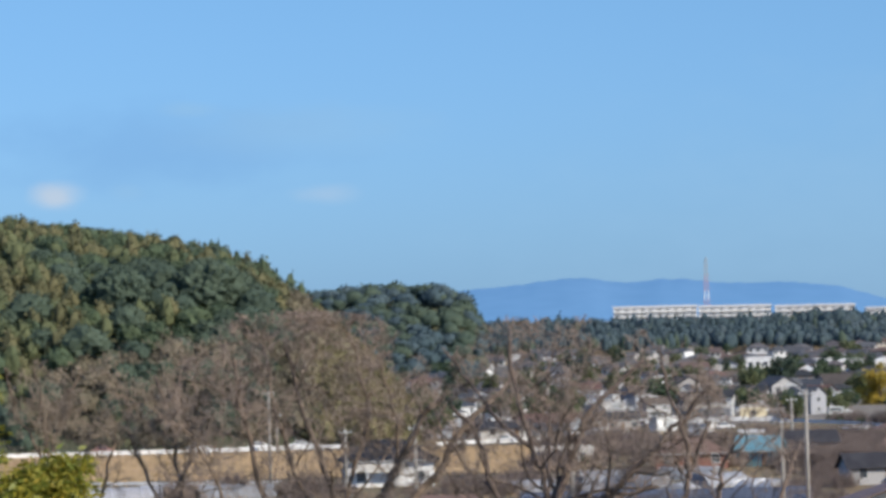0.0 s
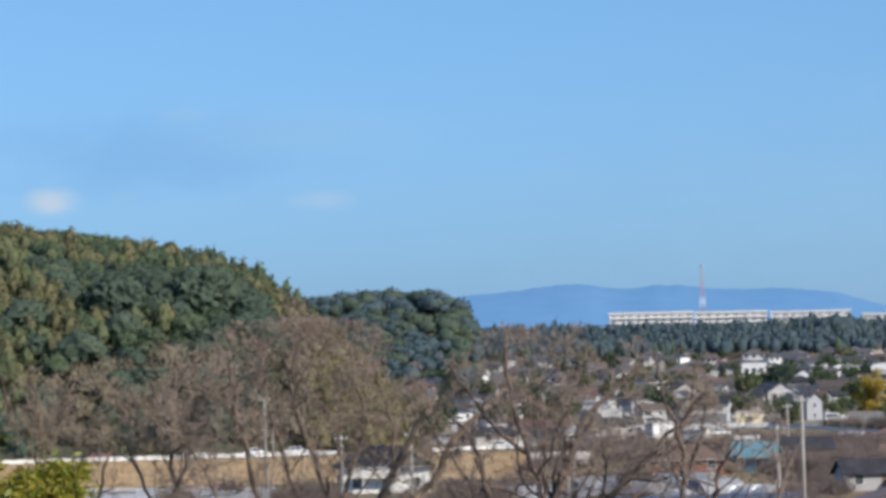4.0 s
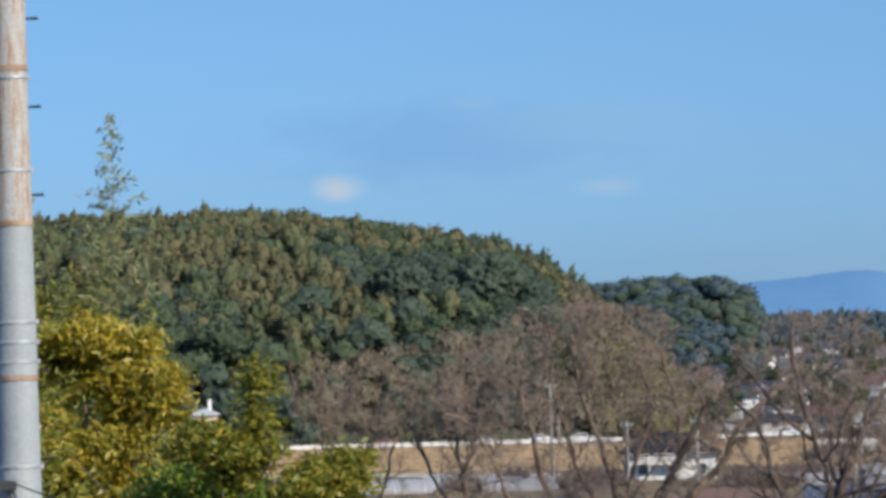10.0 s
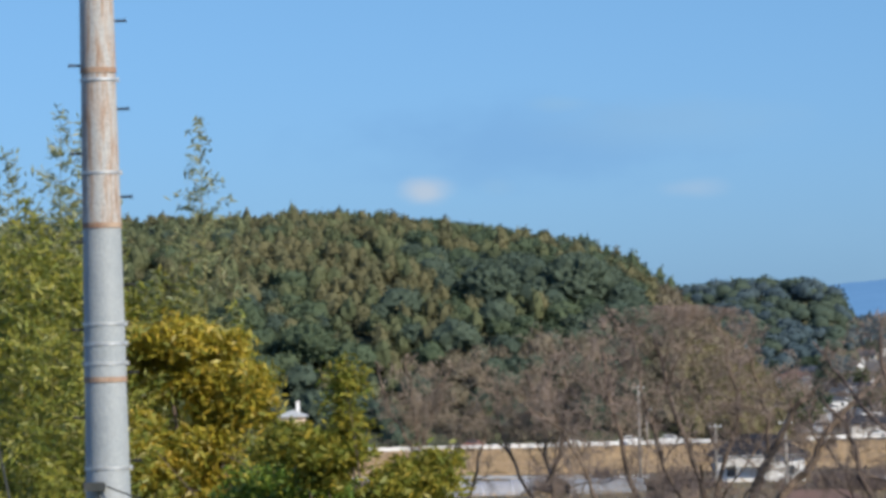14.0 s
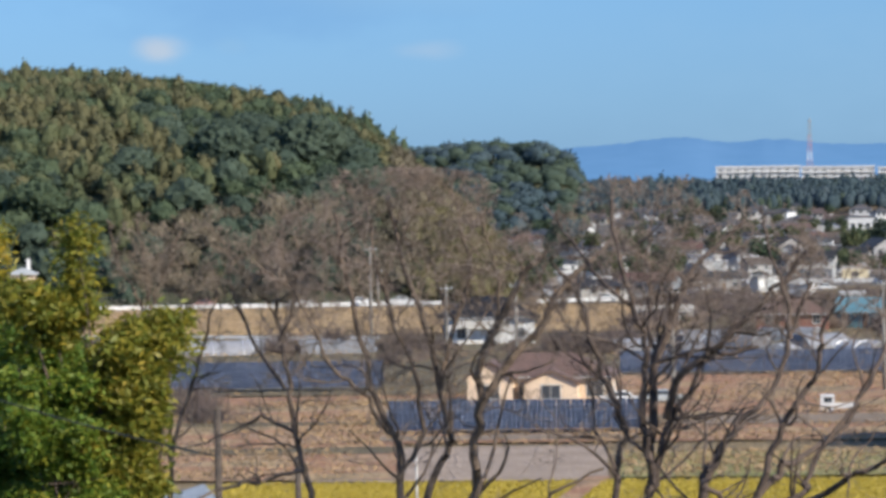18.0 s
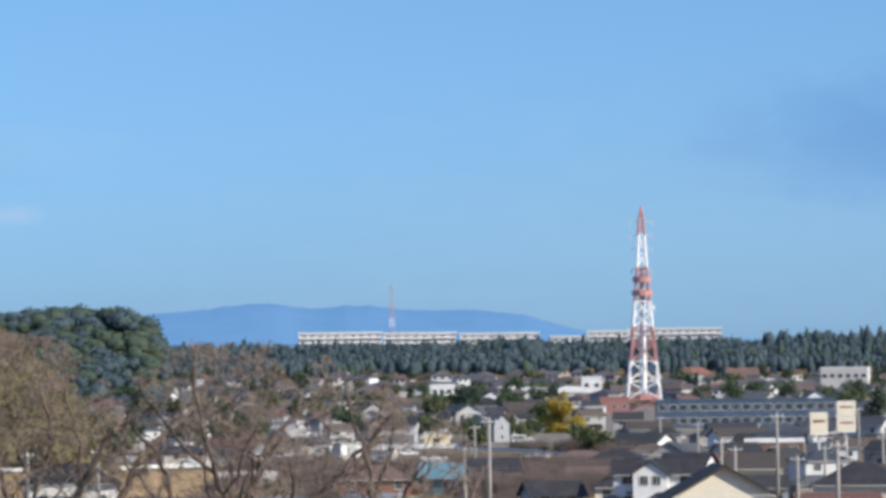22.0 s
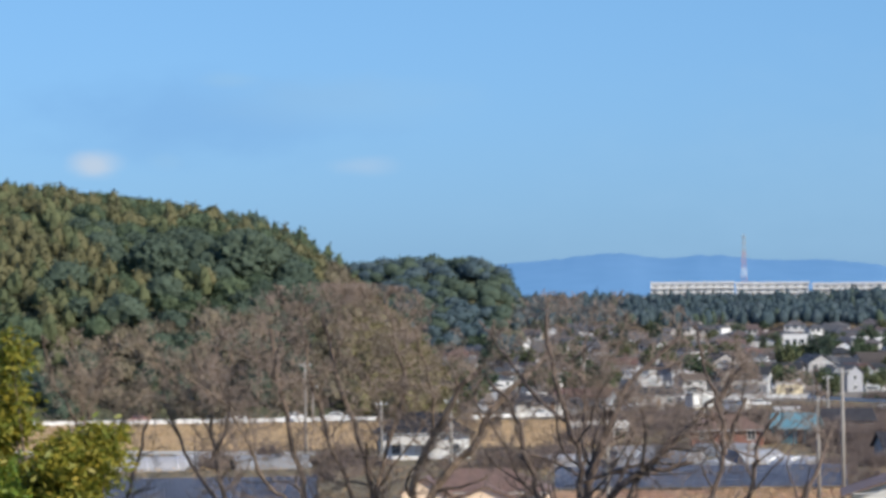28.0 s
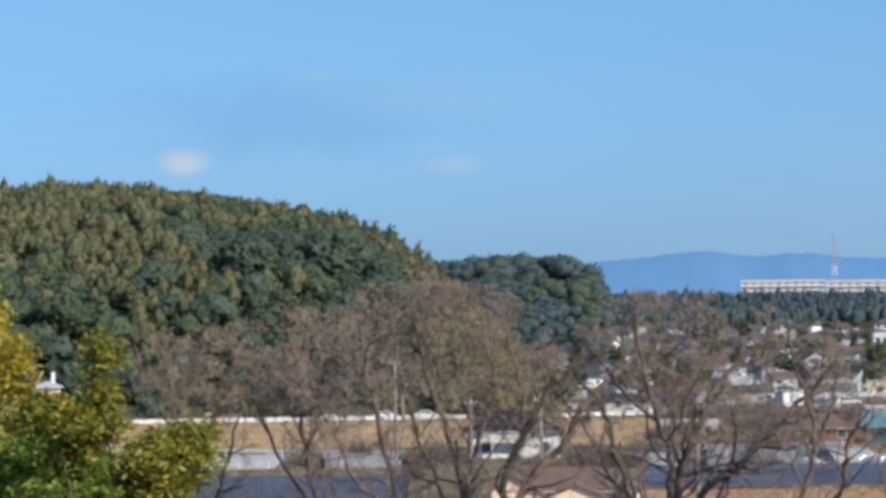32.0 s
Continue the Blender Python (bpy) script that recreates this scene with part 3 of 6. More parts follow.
def tufts():
    """Tussocks of dead grass over the straw fields and banks."""
    rng = np.random.default_rng(8)
    pts = []
    for a0, a1, d0, d1, n in ((-8, -3.0, 287, 400, 9000), (0.5, 8, 326, 440, 11000), (-8, 1.2, 566, 690, 9000), (1.4, 7.2, 575, 785, 9000), (-7, 5, 400, 560, 12000), (-4.2, 0.5, 318, 400, 5000), (0.55, 5.2, 286, 312, 3000)):
        d, az = rng.uniform(d0, d1, n), np.radians(rng.uniform(a0, a1, n))
        q = np.stack([np.tan(az) * d, d, 0.2 + rng.uniform(0.05, 0.4, n)], -1)
        keep = np.array([noise.noise((x * 0.05, y * 0.09, 1.0)) for x, y, _ in q]) + rng.normal(0, 0.12, n) > -0.05
        pts.append(q[keep])
    ob = part("dead_grass", leaves("dead_grass", np.concatenate(pts), 0.5, 0.13, [M_TUFT], rng), None)
    tagged(ob, "tussocks of dead brown and tan grass", "grass", kind="stuff")


tufts()


# ---- wooded hills ----
HILL_AZ = (-20, -14, -10.4, -7.0, -5.8, -4.6, -3.9, -3.24, -2.7, -2.2, -1.75, -1.4, -1.1, -0.9)
HILL_TOP = (1.1, 1.32, 1.38, 1.42, 1.24, 1.06, 0.9, 0.66, 0.31, -0.1, -0.5, -0.9, -1.3, -1.75)


def hill_height(az, d):
    top = level(float(np.interp(az, HILL_AZ, HILL_TOP)), 860)
    s = min(1.0, max(0.0, (d - 705) / 155))
    s = 1 - (1 - s) ** 2.2
    fall = min(1.0, max(0.0, (1250 - d) / 300))
    return max(0.0, top) * s * fall


def hill2_height(az, d):
    top = level(float(np.interp(az, (-6, -3, -2.4, -1.9, -1.2, -0.5, -0.15, 0.1, 0.3), (0.14, 0.27, 0.33, 0.39, 0.42, 0.4, 0.28, -0.34, -0.9))), 1400)
    s = min(1.0, max(0.0, (d - 1300) / 90))
    return max(0.0, top) * s * min(1.0, max(0.0, (1750 - d) / 200))


def hill_mesh(name, label, f, a0, a1, d0, d1):
    g = Geo()
    na, nd = 60, 24
    for j in range(nd + 1):
        d = d0 + (d1 - d0) * j / nd
        for i in range(na + 1):
            az = a0 + (a1 - a0) * i / na
            p = spot(az, d)
            g.v.append((p.x, p.y, p.z - 1.0 + f(az, d)))
    w = na + 1
    g.f = [(j * w + i, j * w + i + 1, j * w + w + i + 1, j * w + w + i) for j in range(nd) for i in range(na)]
    g.m = [0] * len(g.f)
    return tagged(part(name, g, M_WOODFLOOR, smooth=True), label, "hill", kind="structure")


hill_mesh("hillside_wooded", "low hill covered in dense mixed wood", hill_height, -22, -0.6, 700, 1250)
hill_mesh("hillside_far", "flat-topped dark wooded hill", hill2_height, -6.5, 0.5, 1300, 1760)


def ball(cuts):
    bm = bmesh.new()
    bmesh.ops.create_icosphere(bm, subdivisions=cuts, radius=1.0)
    bmesh.ops.delete(bm, geom=[v for v in bm.verts if v.co.z < -0.6], context="VERTS")
    v, f = np.array([p.co[:] for p in bm.verts]), np.array([[q.index for q in p.verts] for p in bm.faces])
    bm.free()
    return v, f


BALLS = {k: ball(k) for k in (2, 3, 4)}


def crowns(name, label, spots, rng, leaf=0.6, fine=0, cleft=0.24):
    """Tree crowns of a far wood: rows of x, y, z of the crown's middle, radius, height, material.
    Each crown is a mass of bulging clumps with clefts between them, bristling with sprays of leaves."""
    V, F, I, k = [], [], [], 0
    for x, y, z, r, h, mi in spots:
        slim = h > 1.7 * r
        v, f = BALLS[max(2, (2 if r < 2.3 else 3 if r < 5.5 else 4) + fine)]
        n = len(v)
        nc = int(8 + 3.5 * r) if not slim else 10
        c = rng.normal(size=(nc, 3))
        c[:, 2] = np.abs(c[:, 2]) - 0.2
        c /= np.linalg.norm(c, axis=1)[:, None]
        wide = rng.uniform(0.78, 0.93, nc)
        near = (v @ c.T - wide) / (1 - wide)
        bulge = np.clip(near, 0, 1).max(1) ** 0.5
        bare = mi in (5, 6)
        d = (0.5 if bare else 0.7) + (0.22 if bare else cleft) * bulge + rng.normal(0, 0.06, n)
        q = v * d[:, None]
        if slim:
            up = np.clip(q[:, 2:3], 0, 1)
            q = np.concatenate([q[:, :2] * (1 - 0.5 * up ** 1.5), q[:, 2:]], 1)
        body = q * np.array([r, r, h]) + np.array([x, y, z])
        # sprays that stand out of the mass
        m = int(n * (2.2 if bare else 1.8 + 0.9 * fine))
        at = rng.choice(n, m)
        way = v[at] * 0.8 + rng.normal(0, 0.6, (m, 3)) + np.array([0, 0, 0.15])
        way /= np.linalg.norm(way, axis=1)[:, None]
        side = np.cross(way, rng.normal(size=(m, 3)))
        side /= np.linalg.norm(side, axis=1)[:, None]
        s = leaf * rng.uniform(0.5, 1.3, m)[:, None] * (2.0 if bare else 1.0)
        fat = 0.1 if bare else 0.45
        t0, t1 = body[at] + way * s + side * s * fat, body[at] + way * s * 0.8 - side * s * fat
        V += [body, t0, t1]
        F += [f + k, np.stack([at, n + np.arange(m), n + m + np.arange(m)], -1) + k]
        I.append(np.full(len(f) + m, mi))
        k += n + 2 * m
    V, F, I = np.concatenate(V), np.concatenate(F), np.concatenate(I)
    me = bpy.data.meshes.new(name)
    me.vertices.add(len(V))
    me.vertices.foreach_set("co", V.reshape(-1))
    me.loops.add(F.size)
    me.loops.foreach_set("vertex_index", F.reshape(-1).astype(np.int32))
    me.polygons.add(len(F))
    me.polygons.foreach_set("loop_start", np.arange(0, F.size, 3, dtype=np.int32))
    for mt in M_FOREST:
        me.materials.append(mt)
    me.polygons.foreach_set("material_index", I.astype(np.int32))
    me.polygons.foreach_set("use_smooth", np.full(len(F), fine < 0))
    me.update(calc_edges=True)
    return tagged(part(name, me, None), label, "trees", kind="stuff")


def woods():
    rng = np.random.default_rng(11)
    big = []
    # great round evergreens that stand out of the wood: bearing, elevation of the middle, radius in degrees
    giants = []
    for az, el, rad in ((-5.2, 0.5, 0.5), (-3.9, 0.55, 0.6), (-4.6, 0.72, 0.34), (-7.9, -0.35, 0.5), (-6.5, 0.3, 0.34), (-7.2, -0.5, 0.36), (-8.9, 0.1, 0.45), (-5.7, -0.2, 0.4), (-10.3, -0.2, 0.5), (-8.6, -0.7, 0.4), (-3.2, 0.25, 0.36), (-6.0, 0.75, 0.32)):
        d = next((q for q in range(712, 880, 2) if math.degrees(math.atan2(hill_height(az, q) - 22, q)) > el - rad * 0.25), 868)
        r = radians(rad) * d
        p = spot(az, d)
        big.append((p.x, p.y - 3, hill_height(az, d) + r * 0.25, r, r * 0.85, 3 if az > -7 else 0))
        giants.append((az, el, rad, d))
    stand = []
    for i in range(5200):
        az, t = rng.uniform(-14, -0.95), rng.uniform(0, 1)
        d = 706 + 185 * t
        hz = hill_height(az, d)
        x, y = d * math.sin(radians(az)), d * math.cos(radians(az))
        up = math.degrees(math.atan2(hz + 2 - 22, d))
        if any(((az - a) / q) ** 2 + ((up - b) / q) ** 2 < 0.75 and up > b - 0.3 * q and d < e + 5 for a, b, q, e in giants):
            continue
        patch = noise.noise((x * 0.016, y * 0.025, 2.0)) + 0.4 * noise.noise((x * 0.06, y * 0.06, 5.0))
        # a grove of bare trees at the foot and round the end of the hill
        if up < -0.15 - 0.3 * patch - 0.1 * abs(az + 3.5) and az > -6.6 or az > -2.75 and t < 0.85:
            kind = 6 if az > -2.2 + 0.8 * patch else 5
            if az < -3.0 and rng.random() < 0.42:
                kind = 3
            r = rng.uniform(2.2, 3.8)
            h = r * rng.uniform(0.9, 1.25)
        else:
            share = 0.62 + 0.05 * (-az - 6.0) + 1.1 * patch + (0.3 if t > 0.8 else 0) - (0.2 if t < 0.35 else 0)
            if -6.0 < az < -3.2 and t < 0.85:
                share -= 0.3
            if rng.random() < share:
                kind = 2 if rng.random() < 0.4 + 1.2 * patch + (0.2 if t > 0.75 else 0) else 1
                r = rng.uniform(1.3, 2.25)
                h = r * rng.uniform(1.35, 2.2)
            else:
                kind = 0 if rng.random() < 0.5 + patch else 3
                r = rng.uniform(2.4, 4.6)
                h = r * rng.uniform(0.75, 1.0)
        gap = 0.5 if kind in (1, 2) else 0.62
        if any((x - a) ** 2 + (y - b) ** 2 < (gap * (r + c)) ** 2 for a, b, c in stand):
            continue
        stand.append((x, y, r))
        big.append((x, y, hz + h * (0.35 if kind in (1, 2) else 0.25) + rng.uniform(-0.5, 1.2) * (0.4 if t > 0.8 else 1), r, h, kind))
    # pointed conifers on the end of the ridge
    for az in np.linspace(-6.2, -2.6, 26):
        d = 858 + rng.uniform(-10, 8)
        p = spot(az + rng.uniform(-0.07, 0.07), d)
        tall = rng.uniform(3.8, 5.8) if az > -4.0 else rng.uniform(2.0, 3.4)
        big.append((p.x, p.y, hill_height(az, d) + 2.6, rng.uniform(1.3, 1.9), tall, rng.choice([0, 1, 0, 2])))
    crowns("hill_wood", "dense mixed wood of evergreens, tawny bamboo and bare trees", big, rng, 0.66)
    far = []
    for i in range(700):
        az, d = rng.uniform(-5.5, 0.06), rng.uniform(1300, 1440)
        p = spot(az, d)
        r = rng.uniform(3.2, 5.8)
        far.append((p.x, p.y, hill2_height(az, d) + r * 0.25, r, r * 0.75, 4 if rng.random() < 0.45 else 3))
    crowns("far_hill_wood", "dark evergreen wood on a flat-topped hill", far, rng, 1.1, -1, 0.08)
    belt = []
    for i in range(2900):
        az = rng.uniform(-2, 13)
        d = rng.uniform(1765, 2060)
        p = spot(az, d)
        tuft = noise.noise((p.x * 0.02, p.y * 0.02, 3.0))
        r = rng.uniform(1.7, 3.4) * (1 + 0.3 * tuft)
        h = rng.uniform(3.4, 6.6)
        # mostly the two greens that carry the haze tint
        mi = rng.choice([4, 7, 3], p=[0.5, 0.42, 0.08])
        rise = 6.0 + 2.5 * tuft + (rng.uniform(0, 4) if az > 9.1 and d > 1850 else 0)
        if rng.random() < 0.08:
            r, h, mi = 2.4, rng.uniform(7, 10), 4
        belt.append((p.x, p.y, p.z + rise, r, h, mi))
    # dark groups that stand out of the belt
    for az, tall, wide in ((9.2, 7, 3), (9.65, 8, 3), (10.4, 10, 3), (10.58, 9, 3), (5.35, 7.5, 6), (5.2, 5.5, 6.5), (5.5, 5.5, 6), (1.05, 6, 2.5), (11.3, 8, 3), (8.95, 6, 4), (4.0, 4, 5), (3.6, 3, 6), (8.2, 3, 7), (6.3, 3, 7)):
        p = spot(az, 1930)
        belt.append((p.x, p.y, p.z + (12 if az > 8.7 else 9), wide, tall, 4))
    crowns("tree_belt", "long dark belt of evergreen trees behind the town, tinted blue for haze", belt, rng, 1.0, -1, 0.12)


woods()


def mountains():
    g = Geo()
    az = np.linspace(-16, 16, 401)
    shape = np.interp(az, (-16, -6, -1, 0.0, 0.5, 1.0, 1.4, 1.75, 2.05, 2.4, 2.75, 3.15, 3.55, 4.05, 4.6, 4.95, 5.4, 5.7, 6.05, 6.3, 6.6, 8, 16), (0.1, 0.2, 0.42, 0.5, 0.53, 0.59, 0.625, 0.62, 0.555, 0.545, 0.585, 0.57, 0.515, 0.49, 0.5, 0.455, 0.415, 0.31, 0.215, 0.15, 0.06, 0.0, 0.05))
    for k, (d, s) in enumerate(((4300, 0.0), (4500, 0.7), (4700, 1.0), (4850, 0.6))):
        for a, q in zip(az, shape):
            p = spot(a, d)
            bumpy = 1 + (0.025 * noise.noise((a * 6, 0, 3)) + 0.02 * noise.noise((a * 19, 0, 8)) if k == 2 else 0)
            g.v.append((p.x, p.y, 14 + (level(q, d) - 14) * s * bumpy))
    w = len(az)
    g.f = [(j * w + i, j * w + i + 1, j * w + w + i + 1, j * w + w + i) for j in range(3) for i in range(w - 1)]
    g.m = [0] * len(g.f)
    tagged(part("mountain_backdrop", g, M_MOUNTAIN, smooth=True), "long mountain ridge with blue haze glow put into its surface", "mountains", kind="structure")


mountains()


# ---- houses ----
def window(parent, x, y, z, w, h, side="front", sill=False, bars=1):
    """A framed window on a wall; its pane is set back in the frame."""
    g = Geo()
    t = 0.09
    if side == "front":
        g.box(x, y - 0.04, z - t, w + 2 * t, 0.08, t).box(x, y - 0.04, z + h, w + 2 * t, 0.08, t)
        g.box(x - w / 2 - t / 2, y - 0.04, z, t, 0.08, h).box(x + w / 2 + t / 2, y - 0.04, z, t, 0.08, h)
        for i in range(bars):
            g.box(x - w / 2 + (i + 1) * w / (bars + 1), y - 0.035, z, 0.05, 0.06, h)
        pane = Geo().box(x, y - 0.01, z, w, 0.03, h)
    else:
        s = 1 if side == "right" else -1
        g.box(x + s * 0.04, y, z - t, 0.08, w + 2 * t, t).box(x + s * 0.04, y, z + h, 0.08, w + 2 * t, t)
        g.box(x + s * 0.04, y - w / 2 - t / 2, z, 0.08, t, h).box(x + s * 0.04, y + w / 2 + t / 2, z, 0.08, t, h)
        pane = Geo().box(x + s * 0.01, y, z, 0.03, w, h)
    win = part("window", g, M_FRAME, parent)
    part("pane", pane, M_GLASS, win)
    return win


def house(label, m, w, d, h, rise, roof="gable", wall=None, cover=None, turned=False, rich=True, group="", over=0.5, chimney=False):
    """A dwelling: body, roof, windows and a door.  turned: the gable end looks forward."""
    root = thing("house", label, "house", m, group)
    wall, cover = wall or M_WALL, cover or M_ROOF
    bw, bd = (d, w) if turned else (w, d)
    g, r = Geo(), Geo()
    g.walls(bw, bd, h, rise if roof == "gable" else 0)
    if roof == "gable":
        r.gable(bw, bd, h + 0.02, rise, over)
    else:
        r.hip(bw, bd, h + 0.02, rise, over)
    if turned:
        for q in (g, r):
            q.v = [(-y, x, z) for x, y, z in q.v]
    part("wall", g, wall, root)
    part("roof", r, cover, root)
    storeys = 2 if h > 4.5 else 1
    front = -d / 2
    for s in range(storeys):
        z = 0.9 + s * 2.8
        n = max(2, int(w / 3.2))
        for i in range(n):
            x = -w / 2 + (i + 0.5) * w / n
            if s == 0 and i == n // 2:
                door = part("door", Geo().box(x, front - 0.03, 0.05, 0.95, 0.06, 2.05), M_DOOR, root)
                if rich:
                    part("handle", Geo().box(x + 0.36, front - 0.08, 1.0, 0.04, 0.05, 0.16), M_FRAME, door)
                continue
            window(root, x, front, z, 1.6 if (i + s) % 2 else 1.1, 1.2 if s else 1.3, bars=1 if rich else 0)
        if rich:
            window(root, w / 2, 0, z, 1.4, 1.1, "right")
    if rich:
        part("gutter", Geo().box(0, front - over - 0.05, h - rise * over / (d / 2) * (0 if turned or roof != "gable" else 1), w, 0.1, 0.1), M_FRAME, root)
        if storeys == 2 and not turned:
            part("porch_roof", Geo().box(0, front - 0.55, 2.55, w * 0.7, 1.1, 0.14), cover, root)
    if chimney:
        part("chimney", Geo().box(bw * 0.2, 0.3, h + rise * 0.4, 0.7, 0.7, rise * 0.6 + 1.6), M_WHITE, root)
    return root


def plain_building(name, label, category, m, w, d, h, wall, cover, storeys=1, win=(1.2, 1.0), gap=3.0, parapet=0.35):
    """A flat-roofed block with rows of windows."""
    root = thing(name, label, category, m)
    part("wall", Geo().walls(w, d, h), wall, root)
    g = Geo()
    g.box(0, 0, h + 0.01, w + 0.3, d + 0.3, 0.18)
    for sx, sy, x, y in ((w + 0.3, 0.2, 0, -d / 2 - 0.05), (w + 0.3, 0.2, 0, d / 2 + 0.05)):
        g.box(x, y, h + 0.19, sx, sy, parapet)
    part("roof", g, cover, root)
    for s in range(storeys):
        n = max(1, int(w / gap))
        for i in range(n):
            window(root, -w / 2 + (i + 0.5) * w / n, -d / 2, s * h / storeys + h / storeys * 0.35, win[0], win[1], bars=0)
    return root


# bungalow with two beige gables, beyond the solar panels
bung = house("beige single-storey house with a brown roof", facing(-0.47, 387, -4), 13.2, 8, 2.7, 2.3, "hip", M_BEIGE, M_BROWNROOF)
for x, w, h, rise in ((-5.2, 4.4, 2.9, 1.5), (0.8, 5.2, 2.4, 1.1)):
    g = Geo().walls(4.0, w, h, rise)
    g.v = [(-q + x, p - 5.0, z) for p, q, z in g.v]
    wing = part("wing_wall", g, M_BEIGE, bung)
    g = Geo().gable(4.0, w, h + 0.02, rise, 0.4)
    g.v = [(-q + x, p - 5.0, z) for p, q, z in g.v]
    part("wing_roof", g, M_BROWNROOF, bung)
    window(bung, x, -7.01, 0.8, 1.8, 1.3)

dike_house = house("white two-storey house with a dark hipped roof", facing(-1.33, 532, 4), 12.0, 8, 3.6, 2.9, "hip", M_WHITE, M_BLACKROOF, over=0.8)
part("balcony", Geo().box(-1.5, -5.2, 2.4, 6.5, 1.4, 0.18).box(-1.5, -5.85, 2.58, 6.5, 0.08, 0.8), M_CONCRETE, dike_house)
for x in (-5.6, -3.2, 2.0, 5.6):
    part("porch_post", Geo().box(x, -5.5, 0, 0.22, 0.22, 2.4), M_WHITE, dike_house)
house("small house with a bright red roof behind the road", facing(-1.45, 735), 7.5, 6, 3.6, 1.6, "hip", M_WALL, M_REDROOF, rich=False)

# wide white gable end in the foreground of the town
gh = house("large white clapboard house with a brown gabled roof", facing(6.23, 322, 2), 14.4, 11, 5.75, 2.35, "gable", M_WHITE, M_BROWNROOF, turned=True, over=0.9)
for i in range(11):
    z = 5.65 + i * 0.21
    half = 7.1 * (1 - (i * 0.21 + 0.22) / 2.35)
    if half > 0.4:
        part("clapboard", Geo().box(0, -5.54, z, 2 * half, 0.05, 0.2), M_WHITE, gh)
two = house("white two-storey house with a front gable and dark roof", facing(7.32, 503, -4), 11.2, 7, 5.0, 1.6, "gable", M_WHITE, M_DARKROOF)
g = Geo().walls(3.4, 4.4, 5.1, 1.5)
g.v = [(-q - 0.7, p - 4.4, z) for p, q, z in g.v]
part("wing_wall", g, M_WHITE, two)
g = Geo().gable(3.4, 4.4, 5.12, 1.5, 0.4)
g.v = [(-q - 0.7, p - 4.4, z) for p, q, z in g.v]
part("wing_roof", g, M_DARKROOF, two)
for x in (-1.5, 0.1):
    window(two, x, -6.11, 3.7, 1.0, 1.1)
house("wide pale house with a low dark gabled roof", facing(8.2, 400, 6), 10.5, 9, 6.2, 3.0, "gable", M_IVORY, M_DARKROOF, turned=True, over=0.8)
house("white house with a dark gabled roof behind a larger one", facing(6.68, 400, 6), 5.6, 6, 4.6, 1.5, "gable", M_WHITE, M_DARKROOF, turned=True)
house("dark house with a deep hipped roof", facing(6.72, 524, 0), 6.2, 6, 2.4, 1.6, "hip", M_IVORY, M_DARKROOF)
house("house with a faded teal metal roof", facing(4.14, 574, -16), 6.0, 5.4, 2.5, 1.8, "gable", M_TEAL, M_TEAL)
house("low house with a reddish-brown roof", facing(3.12, 570, 4), 10.4, 7, 2.2, 2.5, "hip", M_RUST, M_BROWNROOF)
house("small dark-roofed house among scrub", facing(5.75, 506, 14), 7.0, 6, 2.3, 1.6, "gable", M_WALL, M_DARKROOF, rich=False)
house("low tan shed-like house among scrub", facing(6.32, 592, -8), 6.6, 5, 1.9, 1.0, "gable", M_BEIGE, M_BROWNROOF, rich=False)
house("low dark-roofed house below the road", facing(4.85, 600, 10), 8, 6, 2.6, 1.6, "gable", M_WALL, M_DARKROOF, rich=False)
house("low grey-walled house below the road", facing(6.72, 640, -10), 8, 6, 2.8, 1.6, "hip", M_WALL, M_DARKROOF, rich=False)
house("long grey-roofed workshop beside the road", facing(0.39, 738, 3), 9.2, 6, 2.1, 1.2, "gable", M_CONCRETE, M_DARKROOF, rich=False)
plain_building("workshop", "low cream workshop with a flat roof", "building", facing(1.25, 610, 4), 9.0, 6, 1.8, M_CONCRETE, M_CONCRETE, win=(1.2, 0.8))
plain_building("shed", "pale green metal shed beside the road", "shed", facing(3.48, 836), 7.2, 5, 2.6, M_VINYL, M_CONCRETE)
plain_building("shed", "small cream shed beside the road", "shed", facing(4.06, 838), 5.6, 5, 2.5, M_CREAM, M_CONCRETE)
plain_building("storehouse", "pale beige storehouse below the yellow tree", "shed", facing(6.4, 770), 6.6, 5, 3.2, M_CONCRETE, M_CONCRETE)
plain_building("school_block", "long blue-grey two-storey block with window bands", "building", facing(8.6, 985, 3), 45, 12, 6.6, M_BLUEGREY, M_BLUEGREY, 2, (1.9, 1.5), 2.6)
plain_building("red_building", "dark red-brown flat-roofed building with a white parapet", "building", facing(9.02, 640), 9.6, 7, 5.2, M_BROWNROOF, M_WHITE, 2)
house("broad house with a big dark tiled roof", facing(10.3, 482, -4), 11.6, 9, 4.0, 2.8, "hip", M_IVORY, M_DARKROOF)
house("house with a grey gabled roof and cream wall", facing(8.72, 552, 4), 7.6, 7, 4.0, 1.9, "gable", M_CREAM, M_ROOF)
house("white cottage with a dark roof", facing(7.75, 585, -20), 7, 6, 3.4, 1.7, "gable", M_WHITE, M_DARKROOF)
house("low house with a shallow brown roof", facing(6.2, 655, 4), 9, 6, 2.6, 1.2, "hip", M_CREAM, M_BROWNROOF, rich=False)
house("wide house with a faded red roof under the trees", facing(7.85, 1730, 4), 17, 9, 4.5, 3.4, "hip", M_WALL, M_RUST, rich=False)
house("large house with a brown-red roof under the trees", facing(8.65, 1690, -8), 18, 9, 4.5, 4.0, "gable", M_RUST, M_BROWNROOF, rich=False)
plain_building("white_office", "low white hall with a flat roof", "building", facing(8.95, 1600), 13, 8, 5.5, M_WHITE, M_WHITE, 1, (1.5, 1.3), 2.4)
